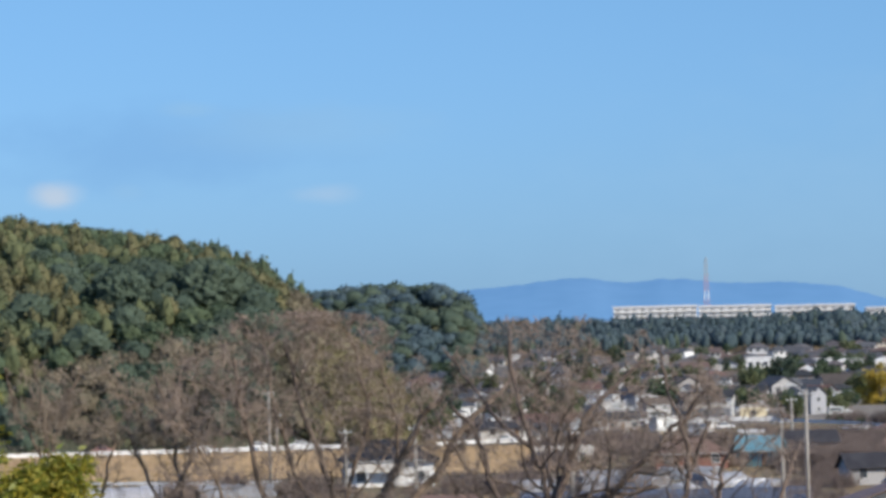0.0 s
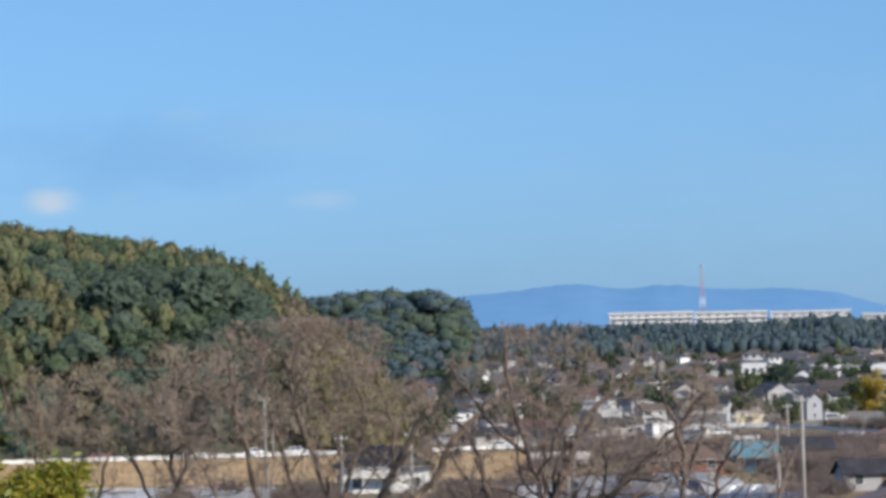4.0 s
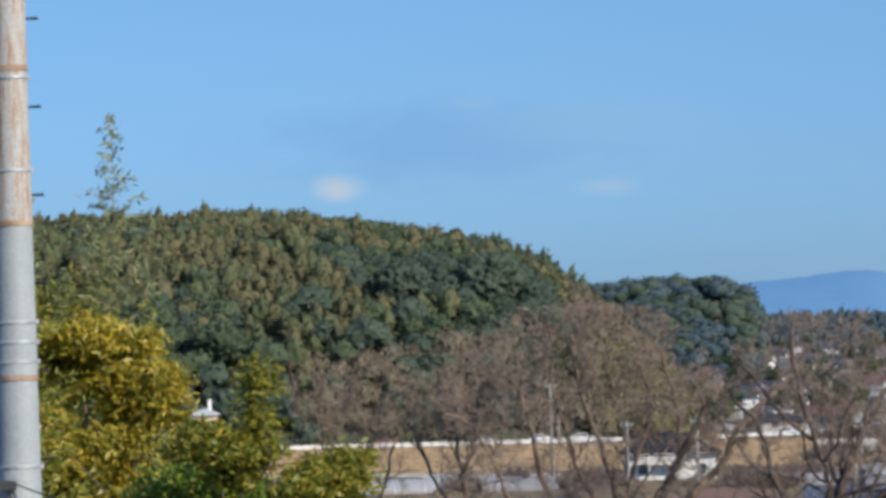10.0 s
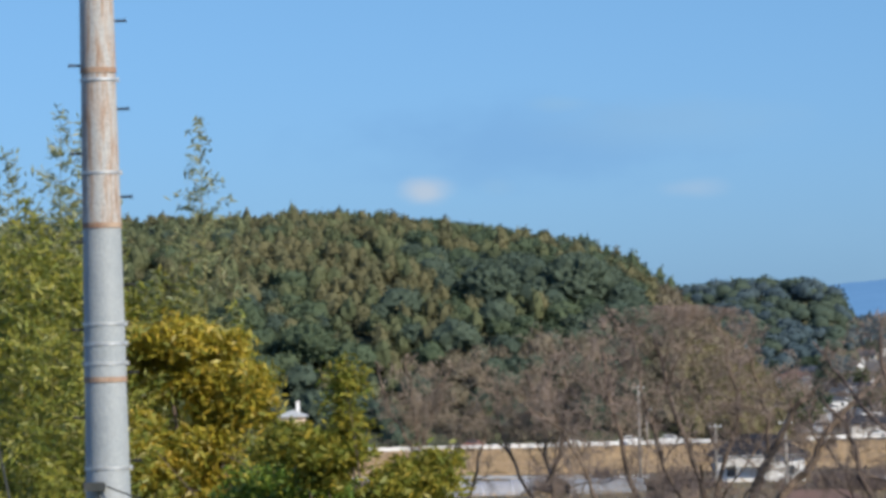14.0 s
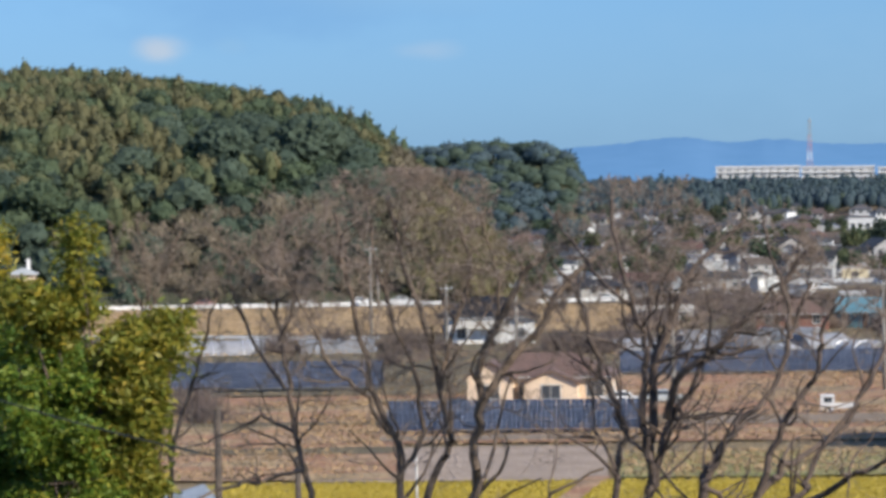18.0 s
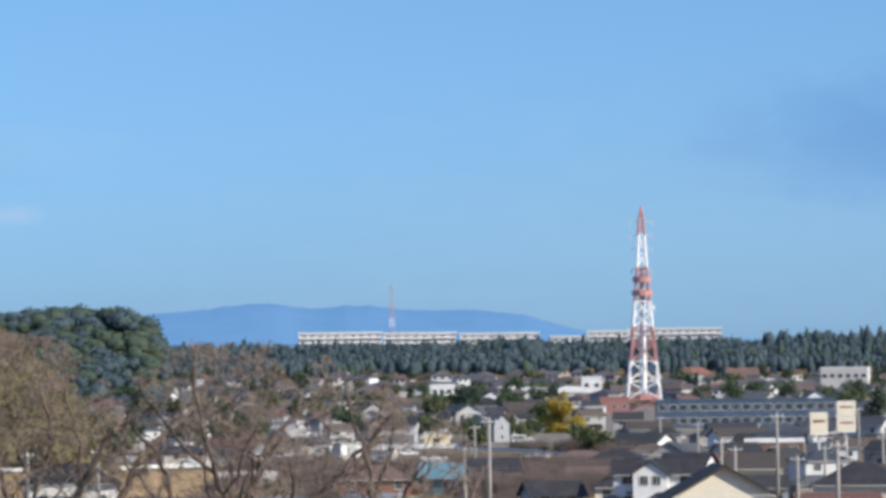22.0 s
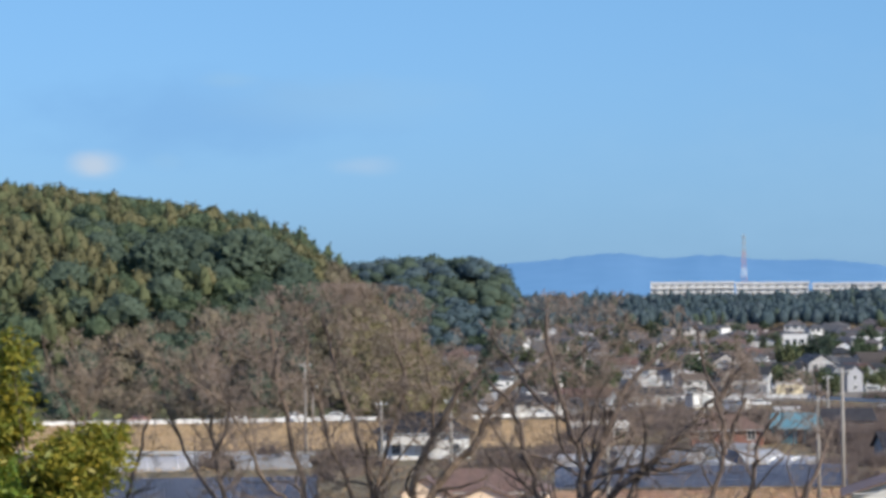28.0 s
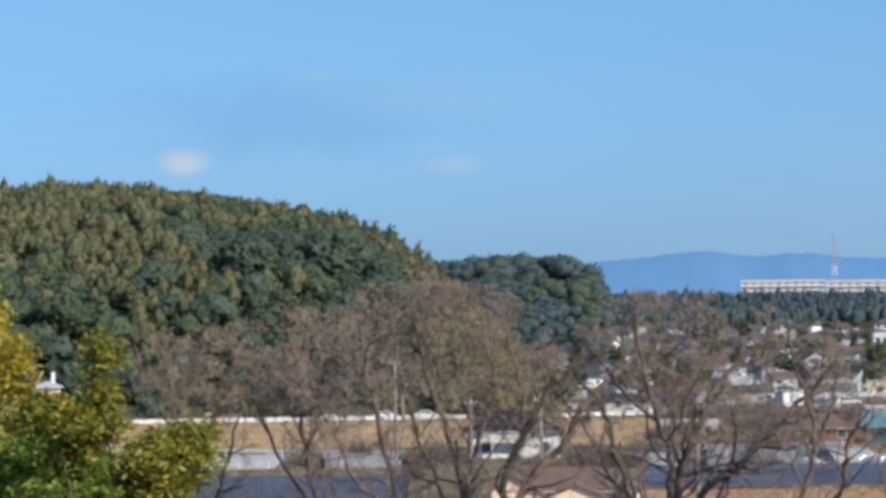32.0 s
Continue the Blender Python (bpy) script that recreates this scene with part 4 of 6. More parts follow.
plain_building("white_office", "long low white building", "building", facing(9.1, 1370), 13, 8, 4.5, M_WHITE, M_WHITE, 1, (1.5, 1.3), 2.4)
plain_building("white_office", "long low white warehouse", "building", facing(4.9, 1420), 16, 8, 5.5, M_WHITE, M_WHITE, 1, (1.5, 1.3), 2.4)
plain_building("white_office", "white hall above the town", "building", facing(11.2, 1480), 22, 10, 6.0, M_CONCRETE, M_WHITE, 1, (1.8, 1.3), 3.0)
plain_building("red_shed", "low red shed at the foot of the tower", "shed", facing(6.68, 1190), 9, 6, 4.6, M_REDROOF, M_REDROOF)
plain_building("white_block", "white three-storey block above the town", "building", facing(10.07, 1500, -6), 18, 10, 10.6, M_CONCRETE, M_WHITE, 2, (1.8, 1.4), 3.0)
plain_building("white_office", "white office block with a flat roof", "building", facing(6.35, 1345), 7, 8, 9.5, M_WHITE, M_WHITE, 2, (1.5, 1.3), 2.4)
plain_building("white_office", "small white flat-roofed hall", "building", facing(4.2, 1330), 10, 8, 7.6, M_WHITE, M_WHITE, 2, (1.5, 1.3), 2.4)
house("white house with a red roof at the foot of the hill", facing(-6.7, 716), 9.5, 7, 3.0, 1.9, "gable", M_WHITE, M_REDROOF)
house("white-roofed house with a tall white chimney", facing(-8.15, 704), 4.6, 5, 6.6, 1.2, "hip", M_BEIGE, M_CORRUG, chimney=True)


def arched_hall():
    root = thing("hall", "wide hall with a white arched roof", "building", facing(5.78, 1350))
    part("wall", Geo().walls(26, 18, 4.6), M_CONCRETE, root)
    for k in range(2):
        g, n = Geo(), 10
        cx = -6.5 + 13 * k
        arc = [(cx + 6.6 * math.cos(math.pi * i / n), 4.6 + 2.1 * math.sin(math.pi * i / n)) for i in range(n + 1)]
        g.add([(x, -9.4, z) for x, z in arc] + [(x, 9.4, z) for x, z in arc], [(i, i + 1, n + 2 + i, n + 1 + i) for i in range(n)] + [tuple(range(n + 1))])
        part("arched_roof", g, M_WHITE, root)


arched_hall()


def near_white_house():
    """Half hidden behind the dark tree: a tall pale house whose single roof slope rises to one side."""
    root = thing("house", "pale two-storey house with a sloping white-edged roof", "house", facing(-5.5, 168, 4))
    w, d, high, low = 6.4, 7.0, 8.05, 6.2
    g = Geo()
    g.add([(-w, 0, 0), (0, 0, 0), (0, d, 0), (-w, d, 0), (-w, 0, low), (0, 0, high), (0, d, high), (-w, d, low)], [(3, 2, 1, 0), (4, 5, 6, 7), (0, 1, 5, 4), (1, 2, 6, 5), (2, 3, 7, 6), (3, 0, 4, 7)])
    part("wall", g, M_IVORY, root)
    rise = (high - low) / w
    for name, y0, y1, z0, thick, mt in (("roof", -0.42, d + 0.4, 0.03, 0.12, M_CORRUG), ("roof_edge", -0.5, -0.43, -0.16, 0.32, M_WHITE)):
        a = [(-w - 0.3, y0, low - 0.3 * rise + z0), (0.35, y0, high + 0.35 * rise + z0), (0.35, y1, high + 0.35 * rise + z0), (-w - 0.3, y1, low - 0.3 * rise + z0)]
        part(name, Geo().add(a + [(x, y, z + thick) for x, y, z in a], [(3, 2, 1, 0), (4, 5, 6, 7), (0, 1, 5, 4), (1, 2, 6, 5), (2, 3, 7, 6), (3, 0, 4, 7)]), mt, root)
    for x, z, ww in ((-0.55, 4.6, 0.42), (-1.7, 4.3, 1.1), (-1.2, 1.2, 1.3), (-3.6, 4.2, 1.4)):
        window(root, x, 0, z, ww, 1.7)
    for x in (-0.08, -2.6):
        part("drainpipe", Geo().tube((x, -0.08, 0.1), (x, -0.08, high - 0.3 + x * rise), 0.05, 0.05, 6), M_FRAME, root)
    part("string_course", Geo().box(-w / 2, -0.03, 3.7, w, 0.06, 0.18), M_WHITE, root)


near_white_house()


def grey_shed():
    root = thing("shed", "grey corrugated metal shed beside the bare plot", "shed", facing(-3.4, 200, 8))
    part("wall", Geo().walls(3.4, 3.2, 3.5), M_CORRUG, root)
    part("roof", Geo().box(0, 0, 3.52, 3.8, 3.6, 0.14), M_CORRUG, root, "pale metal roof")
    for i in range(8):
        part("rib", Geo().box(-1.6 + i * 0.457, -1.63, 0.1, 0.06, 0.05, 3.3), M_CORRUG, root)
    part("door", Geo().box(-0.8, -1.66, 0.05, 1.1, 0.06, 2.1), M_FRAME, root)


grey_shed()


def vehicle(label, m, kind="car", paint=None, category="car"):
    """A car, van or small truck, side on: body, cabin, windows, wheels with rims, lamps."""
    root = thing(kind if kind != "kei" else "small_truck", label, category, m)
    paint = paint or M_CARPAINT
    L, W = (4.2, 1.7) if kind == "car" else (3.4, 1.48)
    if kind == "car":
        g = Geo().box(0, 0, 0.35, L, W, 0.5)
        part("body", g, paint, root)
        g = Geo()
        g.add([(-1.5, -0.75, 0.85), (1.2, -0.75, 0.85), (1.2, 0.75, 0.85), (-1.5, 0.75, 0.85), (-1.1, -0.62, 1.42), (0.55, -0.62, 1.42), (0.55, 0.62, 1.42), (-1.1, 0.62, 1.42)], [(4, 5, 6, 7), (0, 1, 5, 4), (1, 2, 6, 5), (2, 3, 7, 6), (3, 0, 4, 7)])
        cab = part("cabin", g, paint, root)
        part("side_window", Geo().add([(-1.3, -0.735, 0.93), (0.9, -0.735, 0.93), (0.5, -0.65, 1.33), (-1.05, -0.65, 1.33)], [(0, 1, 2, 3)]), M_GLASS, cab)
    else:
        hgt = 1.75 if kind == "kei" else 1.85
        bed = kind == "kei"
        g = Geo().box(-1.05 if bed else 0, 0, 0.35, 1.3 if bed else L, W, hgt - 0.35)
        part("cabin" if bed else "body", g, paint, root)
        part("side_window", Geo().box(-1.0 if bed else -0.2, -W / 2 - 0.012, 1.05, 0.75 if bed else 2.6, 0.02, 0.5), M_GLASS, root)
        if bed:
            part("load_bed", Geo().box(0.65, 0, 0.5, 2.0, W, 0.14).box(0.65, -W / 2, 0.64, 2.0, 0.05, 0.28).box(0.65, W / 2, 0.64, 2.0, 0.05, 0.28).box(1.63, 0, 0.64, 0.05, W, 0.28), paint, root)
    for x in (-L * 0.31, L * 0.31):
        for y in (-W / 2 + 0.08, W / 2 - 0.08):
            wheel = part("wheel", Geo().tube((x, y - 0.09, 0.31), (x, y + 0.09, 0.31), 0.31, 0.31, 14), M_TYRE, root)
            part("rim", Geo().tube((x, y - 0.1, 0.31), (x, y + 0.1, 0.31), 0.17, 0.17, 10), M_ALU, wheel)
    for x, mt in ((-L / 2 - 0.01, M_WHITE), (L / 2 + 0.01, M_REDROOF)):
        for y in (-0.55, 0.55):
            part("lamp", Geo().box(x, y, 0.6, 0.04, 0.28, 0.14), mt, root)
    return root


vehicle("white small pickup truck parked in the field", facing(3.8, 365, 0), "kei", M_WHITE, "truck")
vehicle("pale blue van parked beside the white house", facing(-4.75, 195, 4), "van", M_BLUECAR, "van")
vehicle("white car parked beside the beige house", facing(0.62, 381, 10), "car", M_WHITE)
vehicle("silver car beside the beige house", facing(1.2, 383, 10), "car", M_CORRUG)
for az, d, paint, label in ((-5.5, 697, M_REDROOF, "red car on the road"), (-4.1, 697, M_WHITE, "white car on the road"), (-3.2, 696, None, "small car on the road"), (0.4, 700, M_WHITE, "white car by the road"), (-2.6, 697, M_WHITE, "white car on the road"), (1.9, 700, None, "parked car by the road")):
    vehicle(label, facing(az, d, 0, 0.38), "car", paint)


# ---- the town, scattered house by house ----
TAKEN = [(spot(a, d), r) for a, d, r in ((8.6, 985, 30), (5.78, 1350, 18), (6.35, 1345, 10), (4.2, 1330, 10), (10.07, 1500, 14), (7.11, 1207, 16), (6.34, 322, 14), (7.32, 500, 15), (8.15, 400, 12), (9.02, 640, 9), (10.3, 482, 13), (8.72, 552, 9), (7.75, 585, 8), (6.2, 655, 8), (7.85, 1730, 14), (8.65, 1690, 15), (8.95, 1600, 12), (9.1, 1370, 12), (4.9, 1420, 13), (11.2, 1480, 16), (10.6, 560, 3), (6.4, 770, 8), (0.39, 738, 8), (3.48, 836, 8), (4.06, 838, 8), (5.92, 940, 9), (6.68, 1190, 9), (9.7, 600, 6), (10.05, 620, 6), (6.75, 400, 8), (6.72, 524, 7))]
OPEN = ((1.6, 7.0, 780, 826), (7.0, 10.3, 880, 990), (6.4, 7.7, 900, 1215), (5.1, 6.8, 780, 950), (2.0, 7.0, 560, 815))  # lots without houses
STYLES = [
    ("two-storey plaster house with a tiled hipped roof", 9.5, 8, 5.4, 2.0, "hip", False),
    ("two-storey plaster house with a gabled roof", 9, 7.5, 5.5, 2.2, "gable", False),
    ("plaster house seen by its gable end", 8, 10, 5.4, 2.4, "gable", True),
    ("single-storey house with a broad tiled roof", 12, 8, 3.0, 2.2, "hip", False),
    ("single-storey house with a long gabled roof", 13, 7, 3.1, 1.9, "gable", False),
]


def town():
    rng = random.Random(5)
    store = {}
    done = list(TAKEN)

    def free(p, r):
        return all((p - q).length > r + s for q, s in done)

    def settle(az0, az1, d0, d1, gap, tries, rich):
        for _ in range(tries):
            az, d = rng.uniform(az0, az1), rng.uniform(d0, d1)
            p = spot(az, d)
            if not free(p, gap) or any(a <= az <= b and e <= d <= f for a, b, e, f in OPEN):
                continue
            done.append((p, gap))
            k = rng.choice((3, 4)) if d < 545 or 7.0 < az < 10.3 and 660 < d < 885 else rng.randrange(len(STYLES))
            m = facing(az, d, rng.choice((-35, -20, -8, 0, 10, 25, 60))) @ Matrix.Scale(rng.uniform(0.72, 0.95), 4)
            if (k, rich) in store:
                copy_thing(store[k, rich], m)
            else:
                label, *size, turned = STYLES[k]
                w, dd, h, rise, roof = size
                store[k, rich] = house(label, m, w, dd, h, rise, roof, turned=turned, rich=rich, group="houses of the town")

    settle(6.9, 12.0, 455, 660, 6.4, 700, True)
    settle(4.7, 12.0, 640, 960, 8.5, 900, True)
    settle(-0.7, 4.7, 730, 1000, 8.5, 600, True)
    settle(-1.5, 12.0, 1000, 1295, 8.4, 560, False)
    return done


TOWN = town()


def far_houses():
    """The farthest streets, too small to pick apart: bodies, roofs and windows in one mesh."""
    rng = random.Random(29)
    g = Geo()
    for _ in range(900):
        az, d = rng.uniform(-0.9, 12.0), rng.uniform(1300, 1795)
        p = spot(az, d)
        if any((p - q).length < 9 + s for q, s in TOWN):
            continue
        TOWN.append((p, 8 if d > 1500 else 9))
        w, dd, h, rise = rng.uniform(6, 10.5), rng.uniform(6, 8), rng.choice((2.9, 4.9, 5.1)), rng.uniform(1.3, 2.1)
        body, roof, panes = Geo(), Geo(), Geo()
        hipped = rng.random() < 0.5
        body.walls(w, dd, h, 0 if hipped else rise)
        (roof.hip if hipped else roof.gable)(w, dd, h + 0.02, rise, 0.5)
        for s in range(2 if h > 4 else 1):
            for i in range(3):
                panes.box(-w / 2 + (i + 0.5) * w / 3, -dd / 2 - 0.02, 0.9 + 2.6 * s, rng.uniform(0.9, 1.7), 0.08, 1.2)
        m = facing(az, d, rng.choice((-35, -20, -8, 0, 10, 25, 90)))
        for q, mi in ((body, 0), (roof, 1), (panes, 2)):
            g.add([m @ Vector(v) for v in q.v], q.f, mi)
    tagged(part("far_houses", g, [M_FARWALL, M_FARROOF, M_GLASS]), "far streets of small pale houses with dark roofs", "houses", kind="stuff")


far_houses()


def clutter():
    """Small sheds, and cars parked beside the houses."""
    rng = random.Random(17)
    shed = None
    for _ in range(70):
        az, d = rng.uniform(-0.6, 11.8), rng.uniform(740, 1250)
        p = spot(az, d)
        if any((p - q).length < s * 0.8 for q, s in TOWN) or any(a <= az <= b and e <= d <= f for a, b, e, f in OPEN):
            continue
        m = facing(az, d, rng.uniform(-40, 40)) @ Matrix.Scale(rng.uniform(0.8, 1.5), 4)
        if shed:
            copy_thing(shed, m)
            continue
        shed = thing("garden_shed", "small white metal storage shed", "shed", m, "sheds in the town")
        part("wall", Geo().walls(3.2, 2.2, 2.1), M_WHITE, shed)
        part("roof", Geo().box(0, 0, 2.12, 3.5, 2.5, 0.12), M_WHITE, shed)
        part("door", Geo().box(0.3, -1.13, 0.05, 1.2, 0.05, 1.8), M_CORRUG, shed)
    for _ in range(5):
        copy_thing(shed, facing(rng.uniform(0.8, 6.9), rng.uniform(570, 800), rng.uniform(-40, 40)) @ Matrix.Scale(rng.uniform(0.6, 1.1), 4))
    cars = [vehicle("white car parked in the town", facing(1.5, 745, 20), "car", M_WHITE), vehicle("silver van parked in the town", facing(2.7, 850, -15), "van", M_CORRUG, "van")]
    n = 0
    while n < 34:
        az, d = rng.uniform(-0.6, 11.5), rng.uniform(735, 1000)
        p = spot(az, d)
        if 1.6 < az < 7.0 and d < 820 or any((p - q).length < min(s, 7) * 0.8 for q, s in TOWN):
            continue
        n += 1
        copy_thing(cars[n % 2], facing(az, d, rng.uniform(-60, 60)))
    for k in range(10):
        copy_thing(cars[k % 2], facing(rng.uniform(0.9, 6.8), rng.uniform(580, 790), rng.uniform(-60, 60)))


clutter()


# ---- apartment blocks on the rise, towers, signs ----
def apartment(label, az0, az1, d, el_top, columns):
    a = (az0 + az1) / 2
    w = radians(az1 - az0) * d
    base = spot(a, d).z
    h = level(el_top, d) - base
    root = thing("apartment_block", label, "apartment block", facing(a, d))
    part("wall", Geo().walls(w, 11, h), M_WHITE, root)
    part("roof", Geo().box(0, 0, h + 0.02, w + 0.8, 12.4, 0.9), M_WHITE, root)
    floors = max(3, int(h / 2.9))
    for s in range(floors):
        z = h - (s + 1) * 2.8
        if z < 1:
            break
        bal = part("balcony", Geo().box(0, -6.2, z, w, 1.3, 0.16).box(0, -6.8, z + 0.16, w, 0.1, 0.95), M_WHITE, root)
        for i in range(columns):
            x = -w / 2 + (i + 0.5) * w / columns
            part("window", Geo().box(x, -5.52, z + 0.3, w / columns * 0.45, 0.06, 1.5), M_GLASS, root)
            part("divider", Geo().box(x + w / columns / 2 - 0.1, -6.15, z + 0.17, 0.16, 1.1, 2.4), M_WHITE, bal)
    return root


for az0, az1, el, n in ((2.05, 3.27, 0.165, 10), (3.3, 4.36, 0.15, 8), (4.42, 5.58, 0.13, 9)):
    apartment("long cream apartment block with balconies", az0, az1, 2300, el, n)
for az0, az1, el, n in ((5.75, 6.3, 0.07, 4), (6.3, 6.9, 0.14, 5), (6.9, 8.27, 0.165, 12)):
    apartment("grey apartment block with tall dividers", az0, az1, 2350, el, n)


def lattice(root, zs, half, mats, brace=0.1, leg=0.16):
    """A square tower: legs and crossed braces, one part to a stage."""
    for k in range(len(zs) - 1):
        z0, z1, a, b = zs[k], zs[k + 1], half[k], half[k + 1]
        c0 = [(-a, -a, z0), (a, -a, z0), (a, a, z0), (-a, a, z0)]
        c1 = [(-b, -b, z1), (b, -b, z1), (b, b, z1), (-b, b, z1)]
        for i in range(4):
            j = (i + 1) % 4
            part("leg", Geo().tube(c0[i], c1[i], leg, leg, 6), mats[k], root)
            for p0, p1 in ((c0[i], c1[j]), (c0[j], c1[i]), (c1[i], c1[j])):
                part("brace", Geo().tube(p0, p1, brace, brace, 4), mats[k], root)


def big_tower():
    root = thing("lattice_tower", "tall red and white lattice tower with platforms and dishes", "tower", facing(7.11, 1207, 3))
    H = level(1.99, 1207)
    ys = [735, 712, 680, 645, 615, 585, 562, 540, 520, 500, 480, 455, 423, 400, 382]
    zs = [H * (735 - y) / 363 for y in ys]
    px = 0.1754
    half = [px * q / 2 for q in (63, 59, 52, 45, 39, 34, 30, 26, 23, 20, 17, 14, 11, 8, 4)]
    R, W = M_TOWERRED, M_TOWERWHITE
    lattice(root, zs, half, [R, W, W, R, R, W, W, R, R, R, W, W, R, R], 0.2, 0.34)
    part("spire", Geo().tube((0, 0, zs[-1]), (0, 0, H), 0.45, 0.28, 6), R, root)
    part("core", Geo().tube((0, 0, zs[1]), (0, 0, zs[10]), 1.2, 0.7, 8), W, root, "white cable shaft")
    for y, r, mt in ((530, 3.3, R), (506, 3.0, R), (712, 5.4, R)):
        z = H * (735 - y) / 363
        plat = part("platform", Geo().tube((0, 0, z), (0, 0, z + 0.5), r, r, 12), mt, root)
        part("railing", Geo().tube((0, 0, z + 0.5), (0, 0, z + 1.6), r * 1.0, r * 1.0, 12, caps=False), mt, plat)
    for y, s in ((400, 3.7), (423, 3.5), (447, 3.3), (484, 3.2)):
        z = H * (735 - y) / 363
        part("arm", Geo().tube((-s, 0, z), (s, 0, z), 0.16, 0.16, 4).tube((-s, 0, z), (-s, 0, z - 1.4), 0.14, 0.14, 4).tube((s, 0, z), (s, 0, z - 1.4), 0.14, 0.14, 4), M_CONCRETE, root)
    for x, y, r in ((2.4, 657, 1.5), (2.6, 692, 1.8), (-3.0, 660, 1.1), (2.6, 551, 1.1)):
        z = H * (735 - y) / 363
        part("dish", Geo().tube((x, -4.6, z), (x, -4.0, z), r, r * 0.6, 14), M_BLUEGREY if y > 600 else M_WHITE, root)


big_tower()


def small_mast():
    root = thing("radio_mast", "slender red and white radio mast", "mast", facing(3.42, 2400))
    base = spot(3.42, 2400).z
    H = level(0.9, 2400) - base
    zs = [0, H * 0.35, H * 0.48, H * 0.6, H * 0.72, H * 0.84, H * 0.93]
    lattice(root, zs, [2.0, 1.35, 1.15, 1.0, 0.9, 0.8, 0.75], [M_TOWERRED, M_TOWERWHITE, M_TOWERRED, M_TOWERRED, M_STEEL, M_STEEL], 0.11, 0.19)
    part("spire", Geo().tube((0, 0, zs[-1]), (0, 0, H), 0.35, 0.18, 6), M_STEEL, root)
    for k in (4, 5, 6):
        part("platform", Geo().tube((0, 0, zs[k]), (0, 0, zs[k] + 0.8), 1.1, 1.1, 10), M_STEEL, root)


small_mast()


def signboard(label, az, d, el0, el1, panels, w):
    root = thing("signboard", label, "signboard", facing(az, d, 8))
    z0, z1 = level(el0, d), level(el1, d)
    part("post", Geo().tube((0, 0.3, 0), (0, 0.3, z1 - 0.3), 0.2, 0.2, 8), M_CONCRETE, root)
    hgt = (z1 - z0) / panels
    for i in range(panels):
        box = part("panel", Geo().box(0, 0, z0 + i * hgt + 0.12, w, 0.5, hgt - 0.24), M_IVORY, root)
        part("edge", Geo().box(0, 0, z0 + i * hgt + 0.02, w + 0.1, 0.56, 0.1).box(0, 0, z0 + (i + 1) * hgt - 0.12, w + 0.1, 0.56, 0.1), M_WHITE, box)
        part("bar", Geo().box(0, -0.27, z0 + (i + 0.55) * hgt, w * 0.7, 0.03, hgt * 0.12), M_RUST, box)


signboard("square cream signboard on a post", 9.67, 600, -1.41, -1.07, 1, 2.7)
signboard("cream signboard of two stacked panels on a post", 10.07, 620, -1.37, -0.91, 2, 3.0)


# ---- poles, wires, rails ----
def utility_pole(label, az, d, el, r=0.17, mat=None, arms=1, lamp=False):
    z = level(el, d) - spot(az, d).z
    root = thing("utility_pole", label, "utility pole", facing(az, d, 15))
    mat = mat or M_POLE
    part("shaft", Geo().tube((0, 0, -0.3), (0, 0, z), r * 1.25, r * 0.85, 12), mat, root, smooth=True)
    for k in range(arms):
        arm = part("crossarm", Geo().box(0, -0.16, z - 0.5 - k * 0.9, 1.7, 0.1, 0.1), M_BAND, root)
        for x in (-0.7, 0.0, 0.7):
            part("insulator", Geo().tube((x, -0.16, z - 0.4 - k * 0.9), (x, -0.16, z - 0.2 - k * 0.9), 0.06, 0.05, 6), M_WHITE, arm)
    if lamp:
        part("lamp_arm", Geo().tube((0, 0, z - 0.3), (-1.5, -0.3, z + 0.5), 0.06, 0.05, 6).box(-1.6, -0.3, z + 0.42, 0.9, 0.3, 0.16), M_BAND, root, "street lamp on a raised arm")
    return root


grey = "grey concrete utility pole with a crossarm"
for az, d, el, lamp in ((4.47, 402, -1.5, False), (4.83, 396, -1.09, True), (-3.06, 520, -0.91, False), (-0.92, 452, -1.47, False), (1.38, 384, -2.21, False), (8.24, 402, -1.43, False), (9.06, 480, -1.07, False), (9.94, 384, -1.49, False), (8.44, 470, -1.55, False), (9.75, 520, -1.55, False), (10.6, 560, -1.4, False), (-2.95, 690, -1.25, False), (-1.95, 460, -1.5, False), (0.05, 760, -1.0, False), (1.05, 800, -0.9, False), (4.62, 620, -1.2, False), (10.9, 470, -1.35, False), (7.9, 640, -1.2, False), (10.25, 700, -1.0, False), (7.35, 760, -1.1, False), (9.35, 430, -1.7, False)):
    utility_pole("grey concrete pole with a street lamp arm" if lamp else grey, az, d, el, 0.19, lamp=lamp)
utility_pole("dark weathered wooden pole beside the white house", -5.34, 150, -3.24, 0.15, M_DARKPOLE, 0)
utility_pole("dark weathered wooden pole behind the bare tree", -4.17, 150, -3.99, 0.13, M_DARKPOLE, 0)
utility_pole("thin white post at the field's edge", -2.42, 240, -4.0, 0.075, M_CONCRETE, 0)


